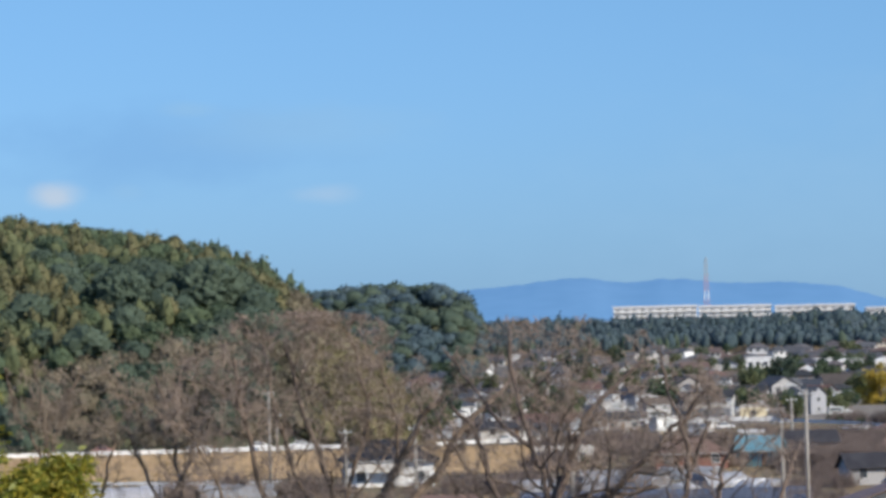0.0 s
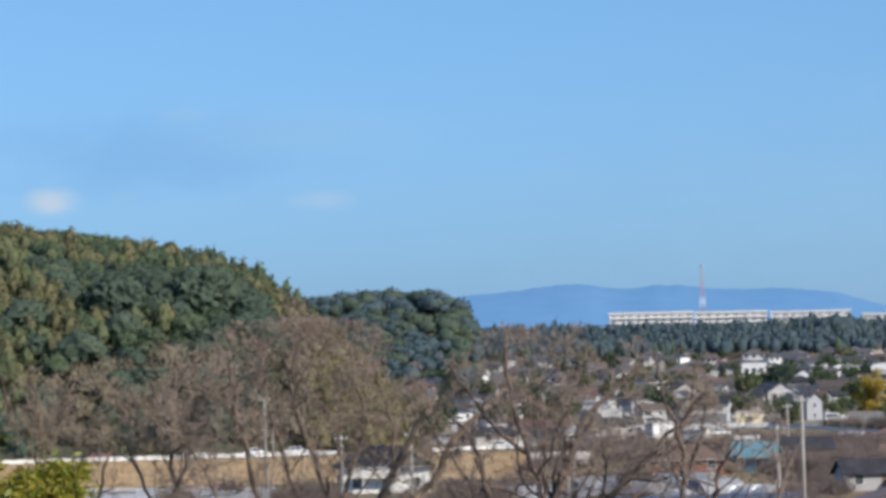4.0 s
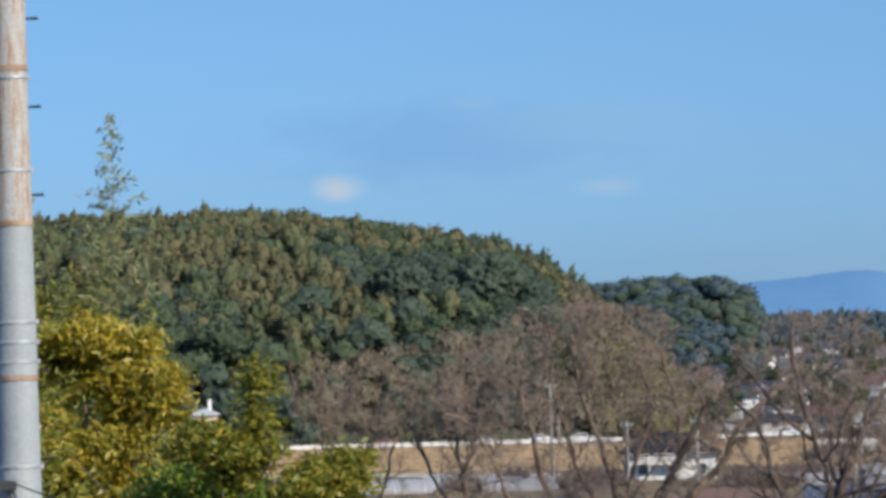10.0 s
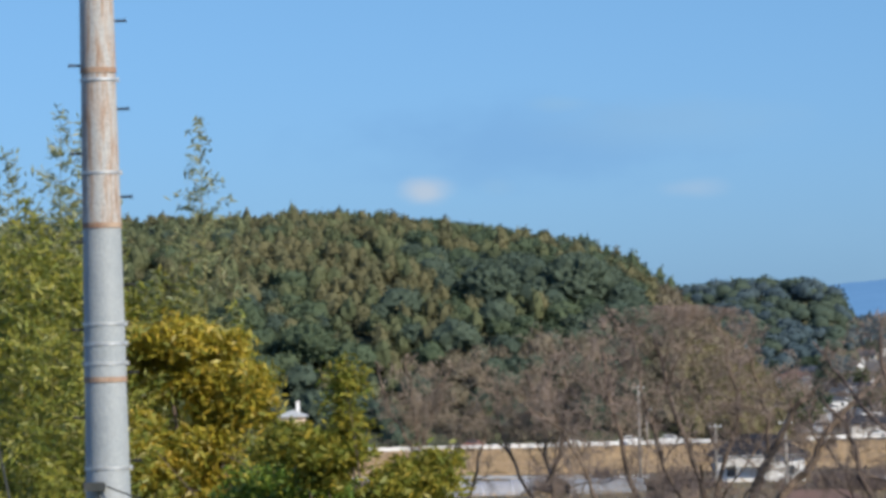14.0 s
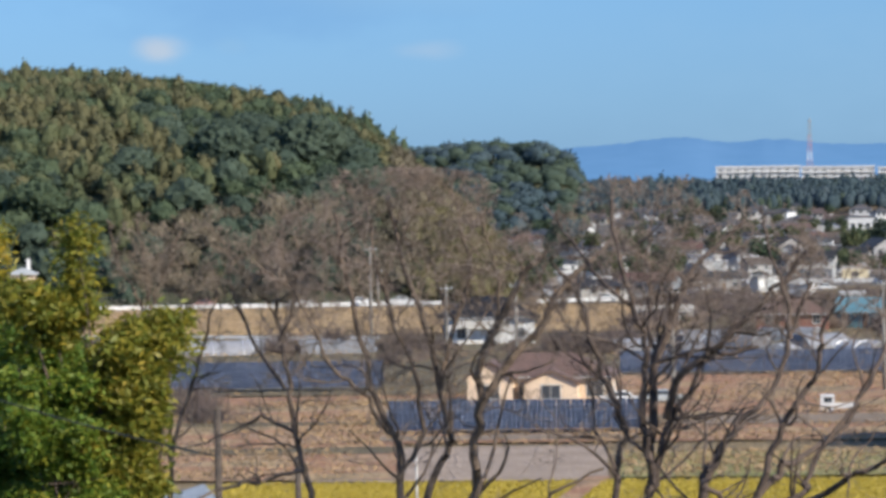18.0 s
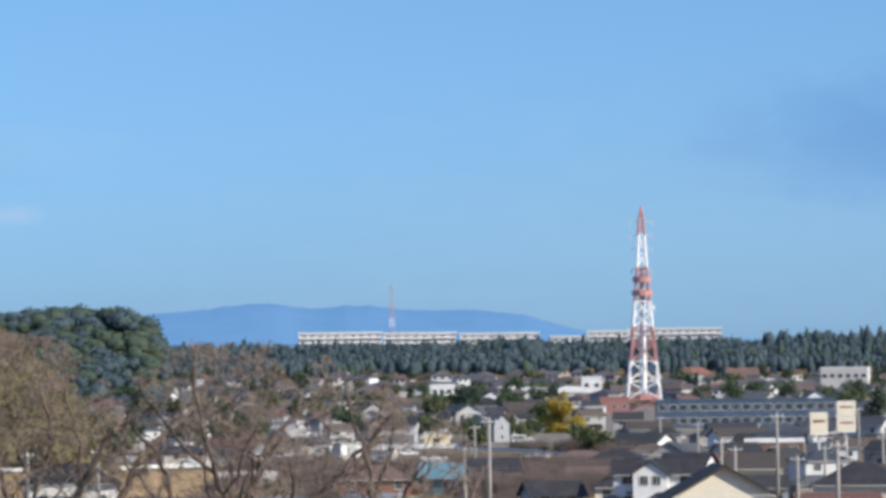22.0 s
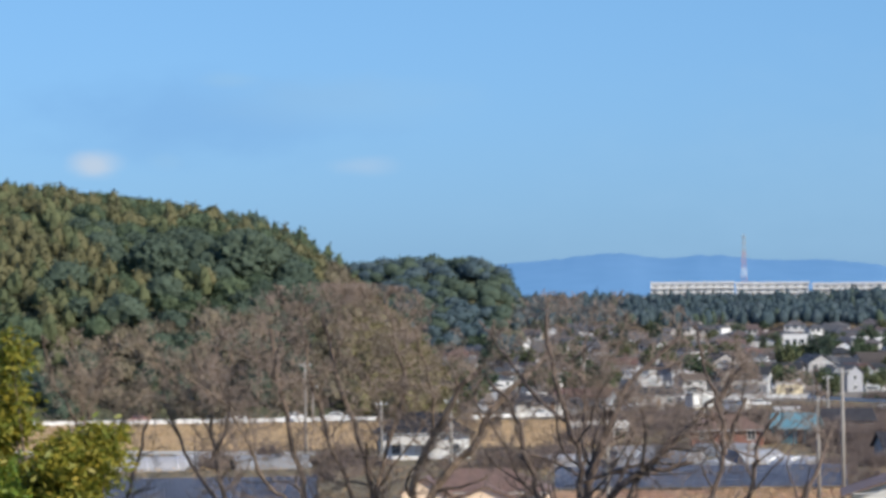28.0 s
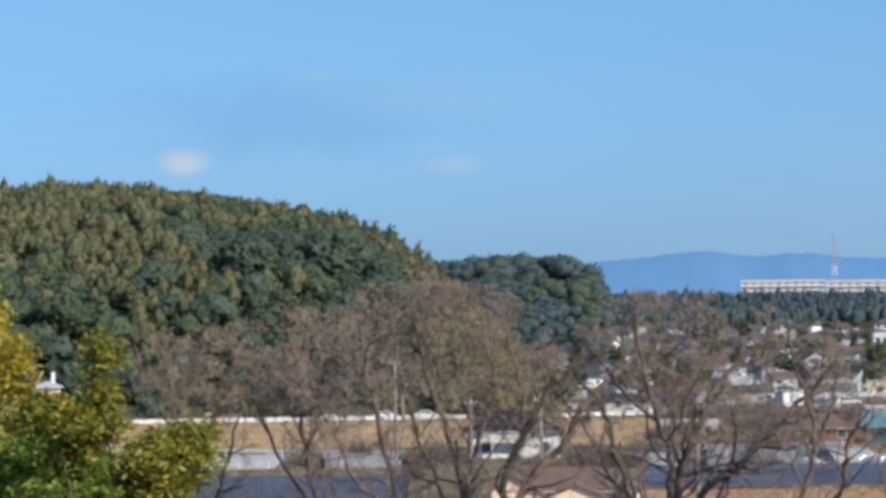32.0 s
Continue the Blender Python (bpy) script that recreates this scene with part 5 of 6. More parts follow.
def rail(label, a0, a1, d0, d1, z, tall, step=1.0, post=True):
    """A white road barrier: beams, each with its posts."""
    root = thing("road_barrier", label, "road barrier", Matrix())
    n = max(1, int((a1 - a0) / step))
    for i in range(n):
        b0, b1 = a0 + (a1 - a0) * i / n, a0 + (a1 - a0) * (i + 1) / n - 0.015
        e0, e1 = d0 + (d1 - d0) * i / n, d0 + (d1 - d0) * (i + 1) / n
        p, q = spot(b0, e0), spot(b1, e1)
        g = Geo()
        pts = [(p.x, p.y, p.z + z), (q.x, q.y, q.z + z), (q.x, q.y + 0.25, q.z + z), (p.x, p.y + 0.25, p.z + z)]
        g.add(pts + [(x, y, w + tall) for x, y, w in pts], [(3, 2, 1, 0), (4, 5, 6, 7), (0, 1, 5, 4), (1, 2, 6, 5), (2, 3, 7, 6), (3, 0, 4, 7)])
        beam = part("beam", g, M_WHITE, root)
        if post:
            part("post", Geo().box(p.x, p.y + 0.1, p.z - 0.1, 0.25, 0.25, z + tall), M_WHITE, beam)
    return root


rail("white concrete barrier along the plain's road", -9.5, -2.0, 690, 694, 0.25, 0.75)
rail("white concrete barrier along the plain's road", -0.6, 2.3, 694, 730, 0.25, 0.7)
rail("low pale field wall", -7.5, -2.9, 566, 548, 0.0, 0.6)
rail("pale roadside barrier above a brown bank", 1.7, 4.4, 806, 803, 0.45, 0.9)
rail("pale roadside barrier above a brown bank", 4.42, 5.64, 796, 759, 0.45, 0.65)
rail("pale roadside barrier above a brown bank", 5.66, 6.9, 758, 700, 0.55, 0.45)


def near_pole():
    """A steel pole of stacked tapered sections with rusted seams, bands and climbing bolts."""
    az, d = -10.885, 40.0
    p = spot(az, d)
    root = thing("steel_pole", "tall grey sectional steel pole with rusted seams", "utility pole", facing(az, d))
    top = 29.0 - p.z

    def rad(z):
        return 0.175 + (25.45 - p.z - z) * 0.0575 / 5.1

    seams = [level(el, d) - p.z for el in (3.93, 1.66, -0.6, -2.9, -5.2)]
    edges = [-0.2] + sorted(seams) + [top]
    for k in range(len(edges) - 1):
        z0, z1 = edges[k], edges[k + 1]
        rusty = k >= 4
        sec = part("section", Geo().tube((0, 0, z0), (0, 0, z1), rad(z0), rad(z1) - 0.006, 40, caps=False), M_RUSTY if rusty else M_STEEL, root, "rust-streaked section" if rusty else "")
        for poly in sec.data.polygons:
            poly.use_smooth = len(poly.vertices) == 4
        part("seam", Geo().tube((0, 0, z1 - 0.05), (0, 0, z1 + 0.005), rad(z1) + 0.003, rad(z1) + 0.003, 40), M_SEAM, sec)
    for el in (3.74, 2.38, 0.16, -0.13, -0.42, -1.95):
        z = level(el, d) - p.z
        band = part("band", Geo().tube((0, 0, z), (0, 0, z + 0.03), rad(z) + 0.007, rad(z) + 0.007, 40), M_BAND, root)
        part("clasp", Geo().box(rad(z) + 0.015, 0.02, z - 0.01, 0.025, 0.06, 0.05), M_BAND, band)
    for k in range(13):
        z = level(4.62 - 0.645 * k, d) - p.z
        s = 1 if k % 2 == 0 else -1
        part("step_bolt", Geo().tube((s * (rad(z) - 0.03), 0, z), (s * (rad(z) + 0.11), -0.02, z), 0.013, 0.013, 8).tube((s * (rad(z) + 0.11), -0.02, z), (s * (rad(z) + 0.12), -0.02, z + 0.005), 0.022, 0.022, 8), M_DARKROOF, root)
    z = level(-2.25, d) - p.z
    part("cable_clamp", Geo().box(-rad(z) * 0.6, -rad(z) - 0.02, z, 0.22, 0.12, 0.09), M_CABLE, root)
    # the service wire that leaves the pole and sinks towards the trees
    sag = [k / 24 for k in range(25)]
    part("service_wire", Geo().path([(-0.05 + 3.6 * t, -0.25 - 3.0 * t, z + 0.06 - 1.05 * t - 0.35 * t * (1 - t)) for t in sag], 0.009), M_CABLE, root)
    part("down_wire", Geo().path([(-0.1 + 0.28 * t + 0.03 * math.sin(t * 5), -rad(z - 2.6 * t) - 0.03, z - 2.6 * t) for t in sag], 0.012), M_CABLE, root)
    z = level(-5.75, d) - p.z
    part("collar", Geo().tube((0, 0, -0.3), (0, 0, z - 0.25), 0.56, 0.5, 20).tube((0, 0, z - 0.25), (0, 0, z), 0.46, 0.3, 20), M_STEEL, root, "pale concrete collar at the foot")


def guy_wire():
    root = thing("guy_wire", "slanting stay wire in a pale pink guard", "stay wire", Matrix())
    a, b = spot(-12.28, 38, level(-2.6, 38)), spot(-11.8, 38, level(-5.2, 38))
    foot = b + (b - a) * 1.6
    up = a + (a - b) * 1.5
    part("guard", Geo().tube(a, b, 0.055, 0.055, 10), M_CONCRETE, root, "pale pink plastic guard")
    part("wire", Geo().tube(up, foot, 0.012, 0.012, 6), M_CABLE, root)
    part("anchor", Geo().tube(foot, foot + Vector((0, 0, -3)), 0.05, 0.05, 6), M_BAND, root)


near_pole()
guy_wire()


# ---- solar arrays and greenhouses ----
def solar(label, a0, a1, d0, d1, rows, pw=1.25, ph=1.7):
    root = thing("solar_array", label, "solar panels", Matrix())
    bm = bmesh.new()
    bmesh.ops.create_grid(bm, x_segments=3, y_segments=2, size=0.5, matrix=Matrix.Diagonal((pw - 0.02, ph - 0.02, 1, 1)))
    cells = bmesh.ops.inset_individual(bm, faces=bm.faces[:], thickness=0.016, depth=-0.006)
    for f in bm.faces:
        f.material_index = 1
    for f in bm.faces:
        if f.calc_area() > 0.1:
            f.material_index = 0
    rim = [e for e in bm.edges if e.is_boundary]
    ext = bmesh.ops.extrude_edge_only(bm, edges=rim)
    bmesh.ops.translate(bm, vec=(0, 0, -0.04), verts=[v for v in ext["geom"] if isinstance(v, bmesh.types.BMVert)])
    me = bpy.data.meshes.new("panel")
    bm.to_mesh(me)
    bm.free()
    me.materials.append(M_PANEL)
    me.materials.append(M_ALU)
    frame_mesh = Geo().box(0, 0, 0, 0.08, 0.08, 1.3).mesh("post", M_ALU)
    tilt = 24
    for r in range(rows):
        d = d0 + (d1 - d0) * r / max(1, rows - 1)
        w = radians(a1 - a0) * d
        n = int(w / pw)
        for i in range(n):
            az = a0 + (a1 - a0) * (i + 0.5) / n
            p = spot(az, d)
            for k in (0, 1):
                ob = new("panel", me)
                ob.parent = root
                up = 0.55 + (k + 0.5) * ph * math.sin(radians(tilt))
                ob.matrix_basis = pose(p.x, p.y + (k + 0.5) * ph * math.cos(radians(tilt)), p.z + up, tilt, 0, -az)
            if i % 3 == 0:
                ob = new("post", frame_mesh)
                ob.parent = root
                ob.matrix_basis = pose(p.x, p.y + 1.6, p.z, 0, 0, -az)
    return root


solar("dark blue solar panels in rows on a dry field", -2.85, 0.9, 338, 356, 3)
solar("dark blue solar panels in long rows", -6.4, -2.9, 412, 440, 3)
solar("dark blue solar panels in long rows", 0.6, 4.9, 436, 456, 3)


def greenhouse(label, az, d, w, length, h, turn=0):
    root = thing("greenhouse", label, "greenhouse", facing(az, d, turn))
    n = 10
    arc = [(w / 2 * math.cos(math.pi * i / n), h * math.sin(math.pi * i / n)) for i in range(n + 1)]
    g = Geo()
    g.add([(-length / 2, x, z) for x, z in arc] + [(length / 2, x, z) for x, z in arc], [(i, n + 1 + i, n + 2 + i, i + 1) for i in range(n)] + [tuple(range(n + 1)), tuple(range(2 * n + 1, n, -1))])
    part("film", g, M_VINYL, root, smooth=False)
    for k in range(int(length / 4) + 1):
        x = -length / 2 + k * 4
        g = Geo().path([(x, q * 1.01, z * 1.01) for q, z in arc], 0.04, 4)
        part("hoop", g, M_ALU, root)


for az, d, w, ln, h, turn in ((-5.6, 505, 6, 13, 1.9, 8), (-4.5, 512, 5.5, 8, 1.8, -5), (-3.6, 506, 6, 10, 1.9, 12), (0.75, 500, 5, 7, 1.7, 20), (1.5, 486, 5, 6, 1.8, 60), (2.3, 500, 5.5, 8, 2.0, -35), (2.95, 482, 4.6, 6, 1.6, 75), (3.5, 505, 5.5, 7, 1.9, 40), (4.2, 488, 5, 7, 1.7, -50), (1.9, 520, 5, 8, 2.0, 15), (3.1, 528, 5, 8, 1.9, -20)):
    greenhouse("low pale-blue vinyl greenhouse with hoops", az, d, w, ln, h, turn)


# ---- trees ----
def bare_tree(label, d, trunk, limbs, seed, dome, twig=None, r0=0.1, kids=6, twigs=4, bark=None, low=0.3, more=4):
    """A leafless tree.  trunk and limbs follow a few bearings and elevations and are drawn as bent, tapering tubes that branch into twigs.
    limbs: radius at the start, how twiggy, the places it passes.
    dome: the crown's bearing, top elevation and half width in degrees; nothing grows out of it."""
    rng = random.Random(seed)
    base = spot(trunk[0][0], d)
    root = thing("bare_tree", label, "tree", Matrix.Translation(base))
    thick, thin = [], []
    mid_x, top_z, half = spot(dome[0], d).x - base.x, level(dome[1], d) - base.z, radians(dome[2]) * d
    fork_z = level(trunk[-1][1], d) - base.z
    drop = top_z - fork_z
    twiggy = [1.0]
    depth = 5

    def inside(p):
        q = ((p.x - mid_x) / half) ** 2 + (p.y / (half * 1.1)) ** 2
        return q < 1 and p.z < top_z - drop * 0.6 * q ** 2

    def bent(places, y0, y1, wobble):
        """A smooth crooked line through the places, drifting from depth y0 to y1."""
        c = [spot(a, d, level(e, d)) - base for a, e in places]
        for i, q in enumerate(c):
            q.y += y0 + (y1 - y0) * i / (len(c) - 1)
        c = [2 * c[0] - c[1]] + c + [2 * c[-1] - c[-2]]
        out = []
        for i in range(1, len(c) - 2):
            for k in range(4):
                t = k / 4
                q = 0.5 * (2 * c[i] + (c[i + 1] - c[i - 1]) * t + (2 * c[i - 1] - 5 * c[i] + 4 * c[i + 1] - c[i + 2]) * t ** 2 + (3 * c[i] - c[i - 1] - 3 * c[i + 1] + c[i + 2]) * t ** 3)
                out.append(q + (Vector((rng.gauss(0, 1), rng.gauss(0, 1), rng.gauss(0, 1))) * wobble if out else Vector()))
        return out + [c[-2]]

    def shoot(pts, rad, length, lev):
        n = len(pts) - 1
        rows = thick if lev <= 2 else thin
        for i in range(n):
            rows.append((*pts[i], *pts[i + 1], rad[i], rad[i + 1]))
        if lev >= depth:
            return
        for k in range(kids + (more if lev == 1 else 0) if lev < depth - 1 else twigs):
            if rng.random() > twiggy[0]:
                continue
            t = rng.uniform(0.12, 1.0)
            i = min(n - 1, int(t * n))
            q = pts[i].lerp(pts[i + 1], t * n - i)
            if lev >= 2 and q.z < fork_z + drop * rng.uniform(low, low + 0.3) and rng.random() > 0.42:
                continue
            axis = (pts[i + 1] - pts[i]).normalized()
            side = Matrix.Rotation(rng.uniform(0, 2 * math.pi), 3, axis) @ axis.orthogonal().normalized()
            tilt = rng.uniform(0.5, 1.2)
            w = (axis * math.cos(tilt) + side * math.sin(tilt)).normalized()
            reach = min(length, 5.5) if lev == 1 else length
            grow(q, w, reach * (rng.uniform(0.26, 0.46) if lev == 1 else rng.uniform(0.4, 0.62)) * (1.15 - 0.35 * t), max(0.0065, rad[i] * rng.uniform(0.4, 0.62)), lev + 1)

    def grow(p, way, length, r, lev):
        n = (0, 9, 7, 5, 4, 3)[lev]
        pts, rad = [p], [r]
        swing = Vector((rng.gauss(0, 1), rng.gauss(0, 1), rng.gauss(0, 0.5))) * (0.16 + 0.05 * lev)
        turn = rng.randint(1, max(1, n - 1))
        for i in range(n):
            if i == turn:
                swing = -swing * rng.uniform(0.6, 1.4)
            bend = Vector((rng.gauss(0, 1), rng.gauss(0, 1), rng.gauss(0, 0.8))) * (0.09 + 0.05 * lev)
            way = (way + bend + swing * 0.6 + Vector((0, 0, 0.05))).normalized()
            q = p + way * length / n
            if not inside(q) and i > 0:
                break
            p = q
            pts.append(p)
            rad.append(r * (1 - 0.66 * (i + 1) / n))
        shoot(pts, rad, length, lev)

    stem = [Vector((0, 0, -0.2))] + bent(trunk, 0, 0, 0.012)
    n = len(stem) - 1
    part("trunk", tubes_mesh("trunk", [(*stem[i], *stem[i + 1], r0 * (1.25 - 0.35 * i / n), r0 * (1.25 - 0.35 * (i + 1) / n)) for i in range(n)], bark or M_BARK), None, root)
    for r, full, places in limbs:
        twiggy[0] = full
        pts = bent(places, 0.0, rng.uniform(-1.8, 1.8), 0.03)
        n = len(pts) - 1
        rad = [r * (1 - 0.6 * i / n) for i in range(n + 1)]
        thick.clear(), thin.clear()
        shoot(pts, rad, sum((pts[i + 1] - pts[i]).length for i in range(n)), 1)
        limb = part("limb", tubes_mesh("limb", thick, bark or M_BARK), None, root)
        if thin:
            tagged(part("twig_haze", tubes_mesh("twig_haze", thin, twig or M_TWIG), None, limb), kind="stuff")
    return root


bare_tree("leafless forked tree with sinuous limbs and a haze of twigs", 70, [(-2.49, -6.49), (-2.46, -5.76)], [
    (0.115, 0.88, [(-2.46, -5.76), (-2.29, -5.58), (-1.66, -4.82), (-1.55, -4.17), (-1.47, -3.30), (-1.43, -2.59), (-0.87, -1.51), (-0.45, -1.00)]),
    (0.085, 0.87, [(-1.47, -3.30), (-1.12, -2.76), (-0.62, -2.22), (-0.25, -1.59), (0.25, -1.14), (0.62, -0.73)]),
    (0.08, 0.99, [(-2.43, -5.66), (-2.42, -5.12), (-2.10, -4.25), (-1.91, -3.79), (-2.06, -3.17), (-2.20, -2.34), (-2.57, -1.34), (-2.82, -0.26)]),
    (0.05, 0.99, [(-2.06, -3.17), (-1.91, -2.34), (-1.62, -1.42), (-1.74, -0.59), (-1.86, -0.01)]),
    (0.085, 0.97, [(-2.67, -6.45), (-2.82, -5.38), (-2.69, -4.82), (-2.72, -3.82), (-3.03, -3.18), (-3.20, -2.34), (-3.41, -1.42), (-3.57, -0.42)]),
    (0.05, 0.99, [(-2.70, -4.33), (-2.33, -3.67), (-2.45, -2.75), (-2.78, -1.92), (-3.03, -0.92), (-3.15, -0.01)]),
    (0.06, 0.82, [(-2.38, -6.37), (-2.10, -6.21), (-1.66, -5.94), (-1.22, -5.37), (-0.72, -5.12), (-0.41, -4.57), (0.34, -4.19)]),
    (0.04, 0.97, [(-2.83, -3.67), (-3.24, -3.00), (-3.74, -2.50), (-3.99, -1.75), (-4.74, -1.08)]),
    (0.04, 0.99, [(-1.43, -2.59), (-1.16, -1.84), (-1.24, -1.01), (-1.41, -0.43)]),
], 21, (-2.6, 0.25, 2.8), M_TWIGRED, 0.13, 6, 4, None, 0.3, 3)
bare_tree("leafless tree leaning aside with thin brown twigs", 72, [(-3.34, -6.53), (-3.41, -5.87), (-3.80, -5.38), (-3.98, -4.62)], [
    (0.066, 0.97, [(-3.98, -4.62), (-4.10, -4.18), (-4.22, -3.62), (-4.34, -3.00), (-4.45, -2.33), (-4.55, -1.50), (-4.82, -0.66)]),
    (0.036, 0.87, [(-4.22, -3.62), (-4.75, -3.41), (-5.25, -3.66), (-5.92, -3.90)]),
    (0.042, 0.87, [(-4.10, -4.18), (-4.75, -4.33), (-5.34, -4.41), (-5.96, -4.74)]),
    (0.0408, 0.99, [(-4.45, -2.33), (-4.20, -1.75), (-4.14, -1.08), (-4.11, -0.42)]),
    (0.0408, 0.99, [(-4.34, -3.00), (-4.82, -2.25), (-5.15, -1.49), (-5.23, -0.75)]),
], 22, (-4.5, 0.15, 2.1), M_TWIG, 0.085)
bare_tree("thick dark leafless cherry tree with reddish twigs", 66, [(0.72, -6.53), (0.77, -5.74), (0.84, -5.16)], [
    (0.07, 0.9, [(0.81, -5.20), (0.56, -4.87), (0.51, -4.25), (0.65, -3.63), (0.40, -3.01), (0.15, -2.34), (0.02, -1.76), (-0.37, -1.22)]),
    (0.08, 0.94, [(0.84, -5.16), (1.00, -4.66), (1.02, -4.13), (0.91, -3.34), (1.00, -2.59), (0.79, -1.85), (0.58, -1.02), (0.50, -0.27)]),
    (0.08, 0.9, [(1.00, -4.66), (1.12, -4.42), (1.27, -3.63), (1.64, -3.13), (1.90, -2.67), (2.64, -2.47)]),
    (0.075, 0.9, [(1.28, -3.50), (1.45, -2.92), (2.11, -2.34), (2.68, -1.76), (3.34, -1.02)]),
    (0.085, 0.92, [(1.02, -4.13), (1.08, -3.17), (1.20, -2.51), (1.41, -2.01), (1.72, -1.35), (2.52, -0.61)]),
    (0.026, 0.82, [(0.66, -5.64), (0.50, -5.62), (-0.04, -5.69), (-0.54, -5.87)]),
    (0.036, 0.95, [(1.00, -2.59), (1.08, -1.76), (1.04, -0.93), (1.24, -0.19)]),
    (0.032, 0.9, [(0.51, -4.25), (0.25, -3.67), (0.17, -3.01), (0.25, -2.18)]),
    (0.04, 0.78, [(0.79, -1.85), (0.2, -1.3), (-0.2, -0.75), (-0.5, -0.35)]),
    (0.036, 0.74, [(2.11, -2.34), (2.85, -1.7), (3.2, -1.1), (3.3, -0.5)]),
], 23, (1.35, 0.1, 2.9), M_TWIGRED, 0.13, 6, 4, M_DARKBARK, 0.36, 3)
bare_tree("leafless tree with crooked reddish branches", 64, [(1.83, -6.52), (1.83, -5.74)], [
    (0.069, 0.87, [(1.83, -5.78), (1.77, -4.99), (1.77, -4.50), (1.95, -4.18), (2.27, -3.75), (2.77, -3.42)]),
    (0.0759, 0.88, [(1.76, -4.79), (1.85, -4.41), (2.10, -4.00), (2.35, -3.59), (2.86, -3.10), (3.11, -2.36), (3.45, -1.53)]),
    (0.0469, 0.82, [(1.77, -4.50), (2.24, -4.83), (2.52, -5.32), (2.73, -5.89)]),
    (0.0359, 0.84, [(1.66, -6.56), (1.45, -5.90), (1.34, -5.19), (1.15, -4.56), (1.00, -3.92)]),
    (0.04, 0.74, [(3.11, -2.36), (3.0, -1.6), (2.8, -0.95), (2.7, -0.4)]),
], 24, (2.2, -0.15, 2.1), M_TWIGRED, 0.085, 5, 4, M_DARKBARK, 0.34, 3)
bare_tree("leafless tree with low arching branches", 63, [(2.46, -5.08), (2.55, -4.71)], [
    (0.069, 0.87, [(2.55, -4.71), (3.01, -4.26), (3.42, -4.05), (3.92, -3.65), (4.43, -2.86), (4.77, -2.04)]),
    (0.0621, 0.88, [(2.59, -4.67), (2.85, -3.93), (3.10, -3.35), (3.44, -2.77), (3.53, -2.28), (3.86, -1.70)]),
    (0.0621, 0.84, [(2.63, -4.83), (3.25, -4.67), (3.38, -4.39), (3.76, -3.77), (4.17, -3.36)]),
    (0.0621, 0.84, [(2.63, -4.88), (3.50, -4.61), (4.00, -4.27), (4.50, -4.06), (5.07, -3.86)]),
], 27, (3.3, -0.6, 2.2), M_TWIGRED, 0.09, 5, 4, M_DARKBARK, 0.34, 3)
bare_tree("slender pale leafless tree beside the evergreen", 74, [(-6.05, -4.82), (-6.04, -3.99)], [
    (0.048, 0.92, [(-6.04, -4.03), (-5.91, -3.49), (-5.66, -2.74), (-5.41, -1.91), (-5.24, -1.33)]),
    (0.042, 0.95, [(-6.04, -4.03), (-6.08, -2.99), (-6.24, -1.91), (-6.32, -1.07), (-6.40, -0.49)]),
    (0.036, 0.95, [(-6.16, -2.32), (-6.40, -1.74), (-6.65, -1.07), (-6.77, -0.57)]),
    (0.036, 0.95, [(-6.24, -1.74), (-6.03, -1.07), (-5.82, -0.58)]),
], 25, (-6.3, -0.45, 1.2), M_TWIG, 0.05, 5, 3)


def blob_points(rng, n, lobes, shell=0.55):
    """Points in the outer part of several overlapping lobes: centre x, y, z and the radii."""
    w = np.array([l[3] * l[4] * l[5] for l in lobes])
    which = rng.choice(len(lobes), n, p=w / w.sum())
    L = np.array(lobes)[which]
    u = rng.normal(size=(n, 3))
    u /= np.linalg.norm(u, axis=1)[:, None]
    r = shell + (1 - shell) * rng.random(n) ** 0.6
    r *= 1 + 0.2 * np.sin(u[:, 0] * 6 + L[:, 0] * 3) * np.cos(u[:, 2] * 7 + L[:, 2])
    return L[:, :3] + u * L[:, 3:6] * r[:, None]


def sprigs(rng, pts, per, reach):
    """Gathers leaves into sprigs: each point becomes a short drooping shoot of several leaves."""
    n = len(pts)
    way = rng.normal(size=(n, 3))
    way[:, 2] = np.abs(way[:, 2]) * 0.5 + 0.1
    way /= np.linalg.norm(way, axis=1)[:, None]
    t = np.linspace(0, 1, per)[None, :, None]
    out = pts[:, None] + way[:, None] * reach * t
    out[:, :, 2] -= reach * 0.5 * (t[:, :, 0] ** 2)
    return (out + rng.normal(0, reach * 0.12, out.shape)).reshape(-1, 3)


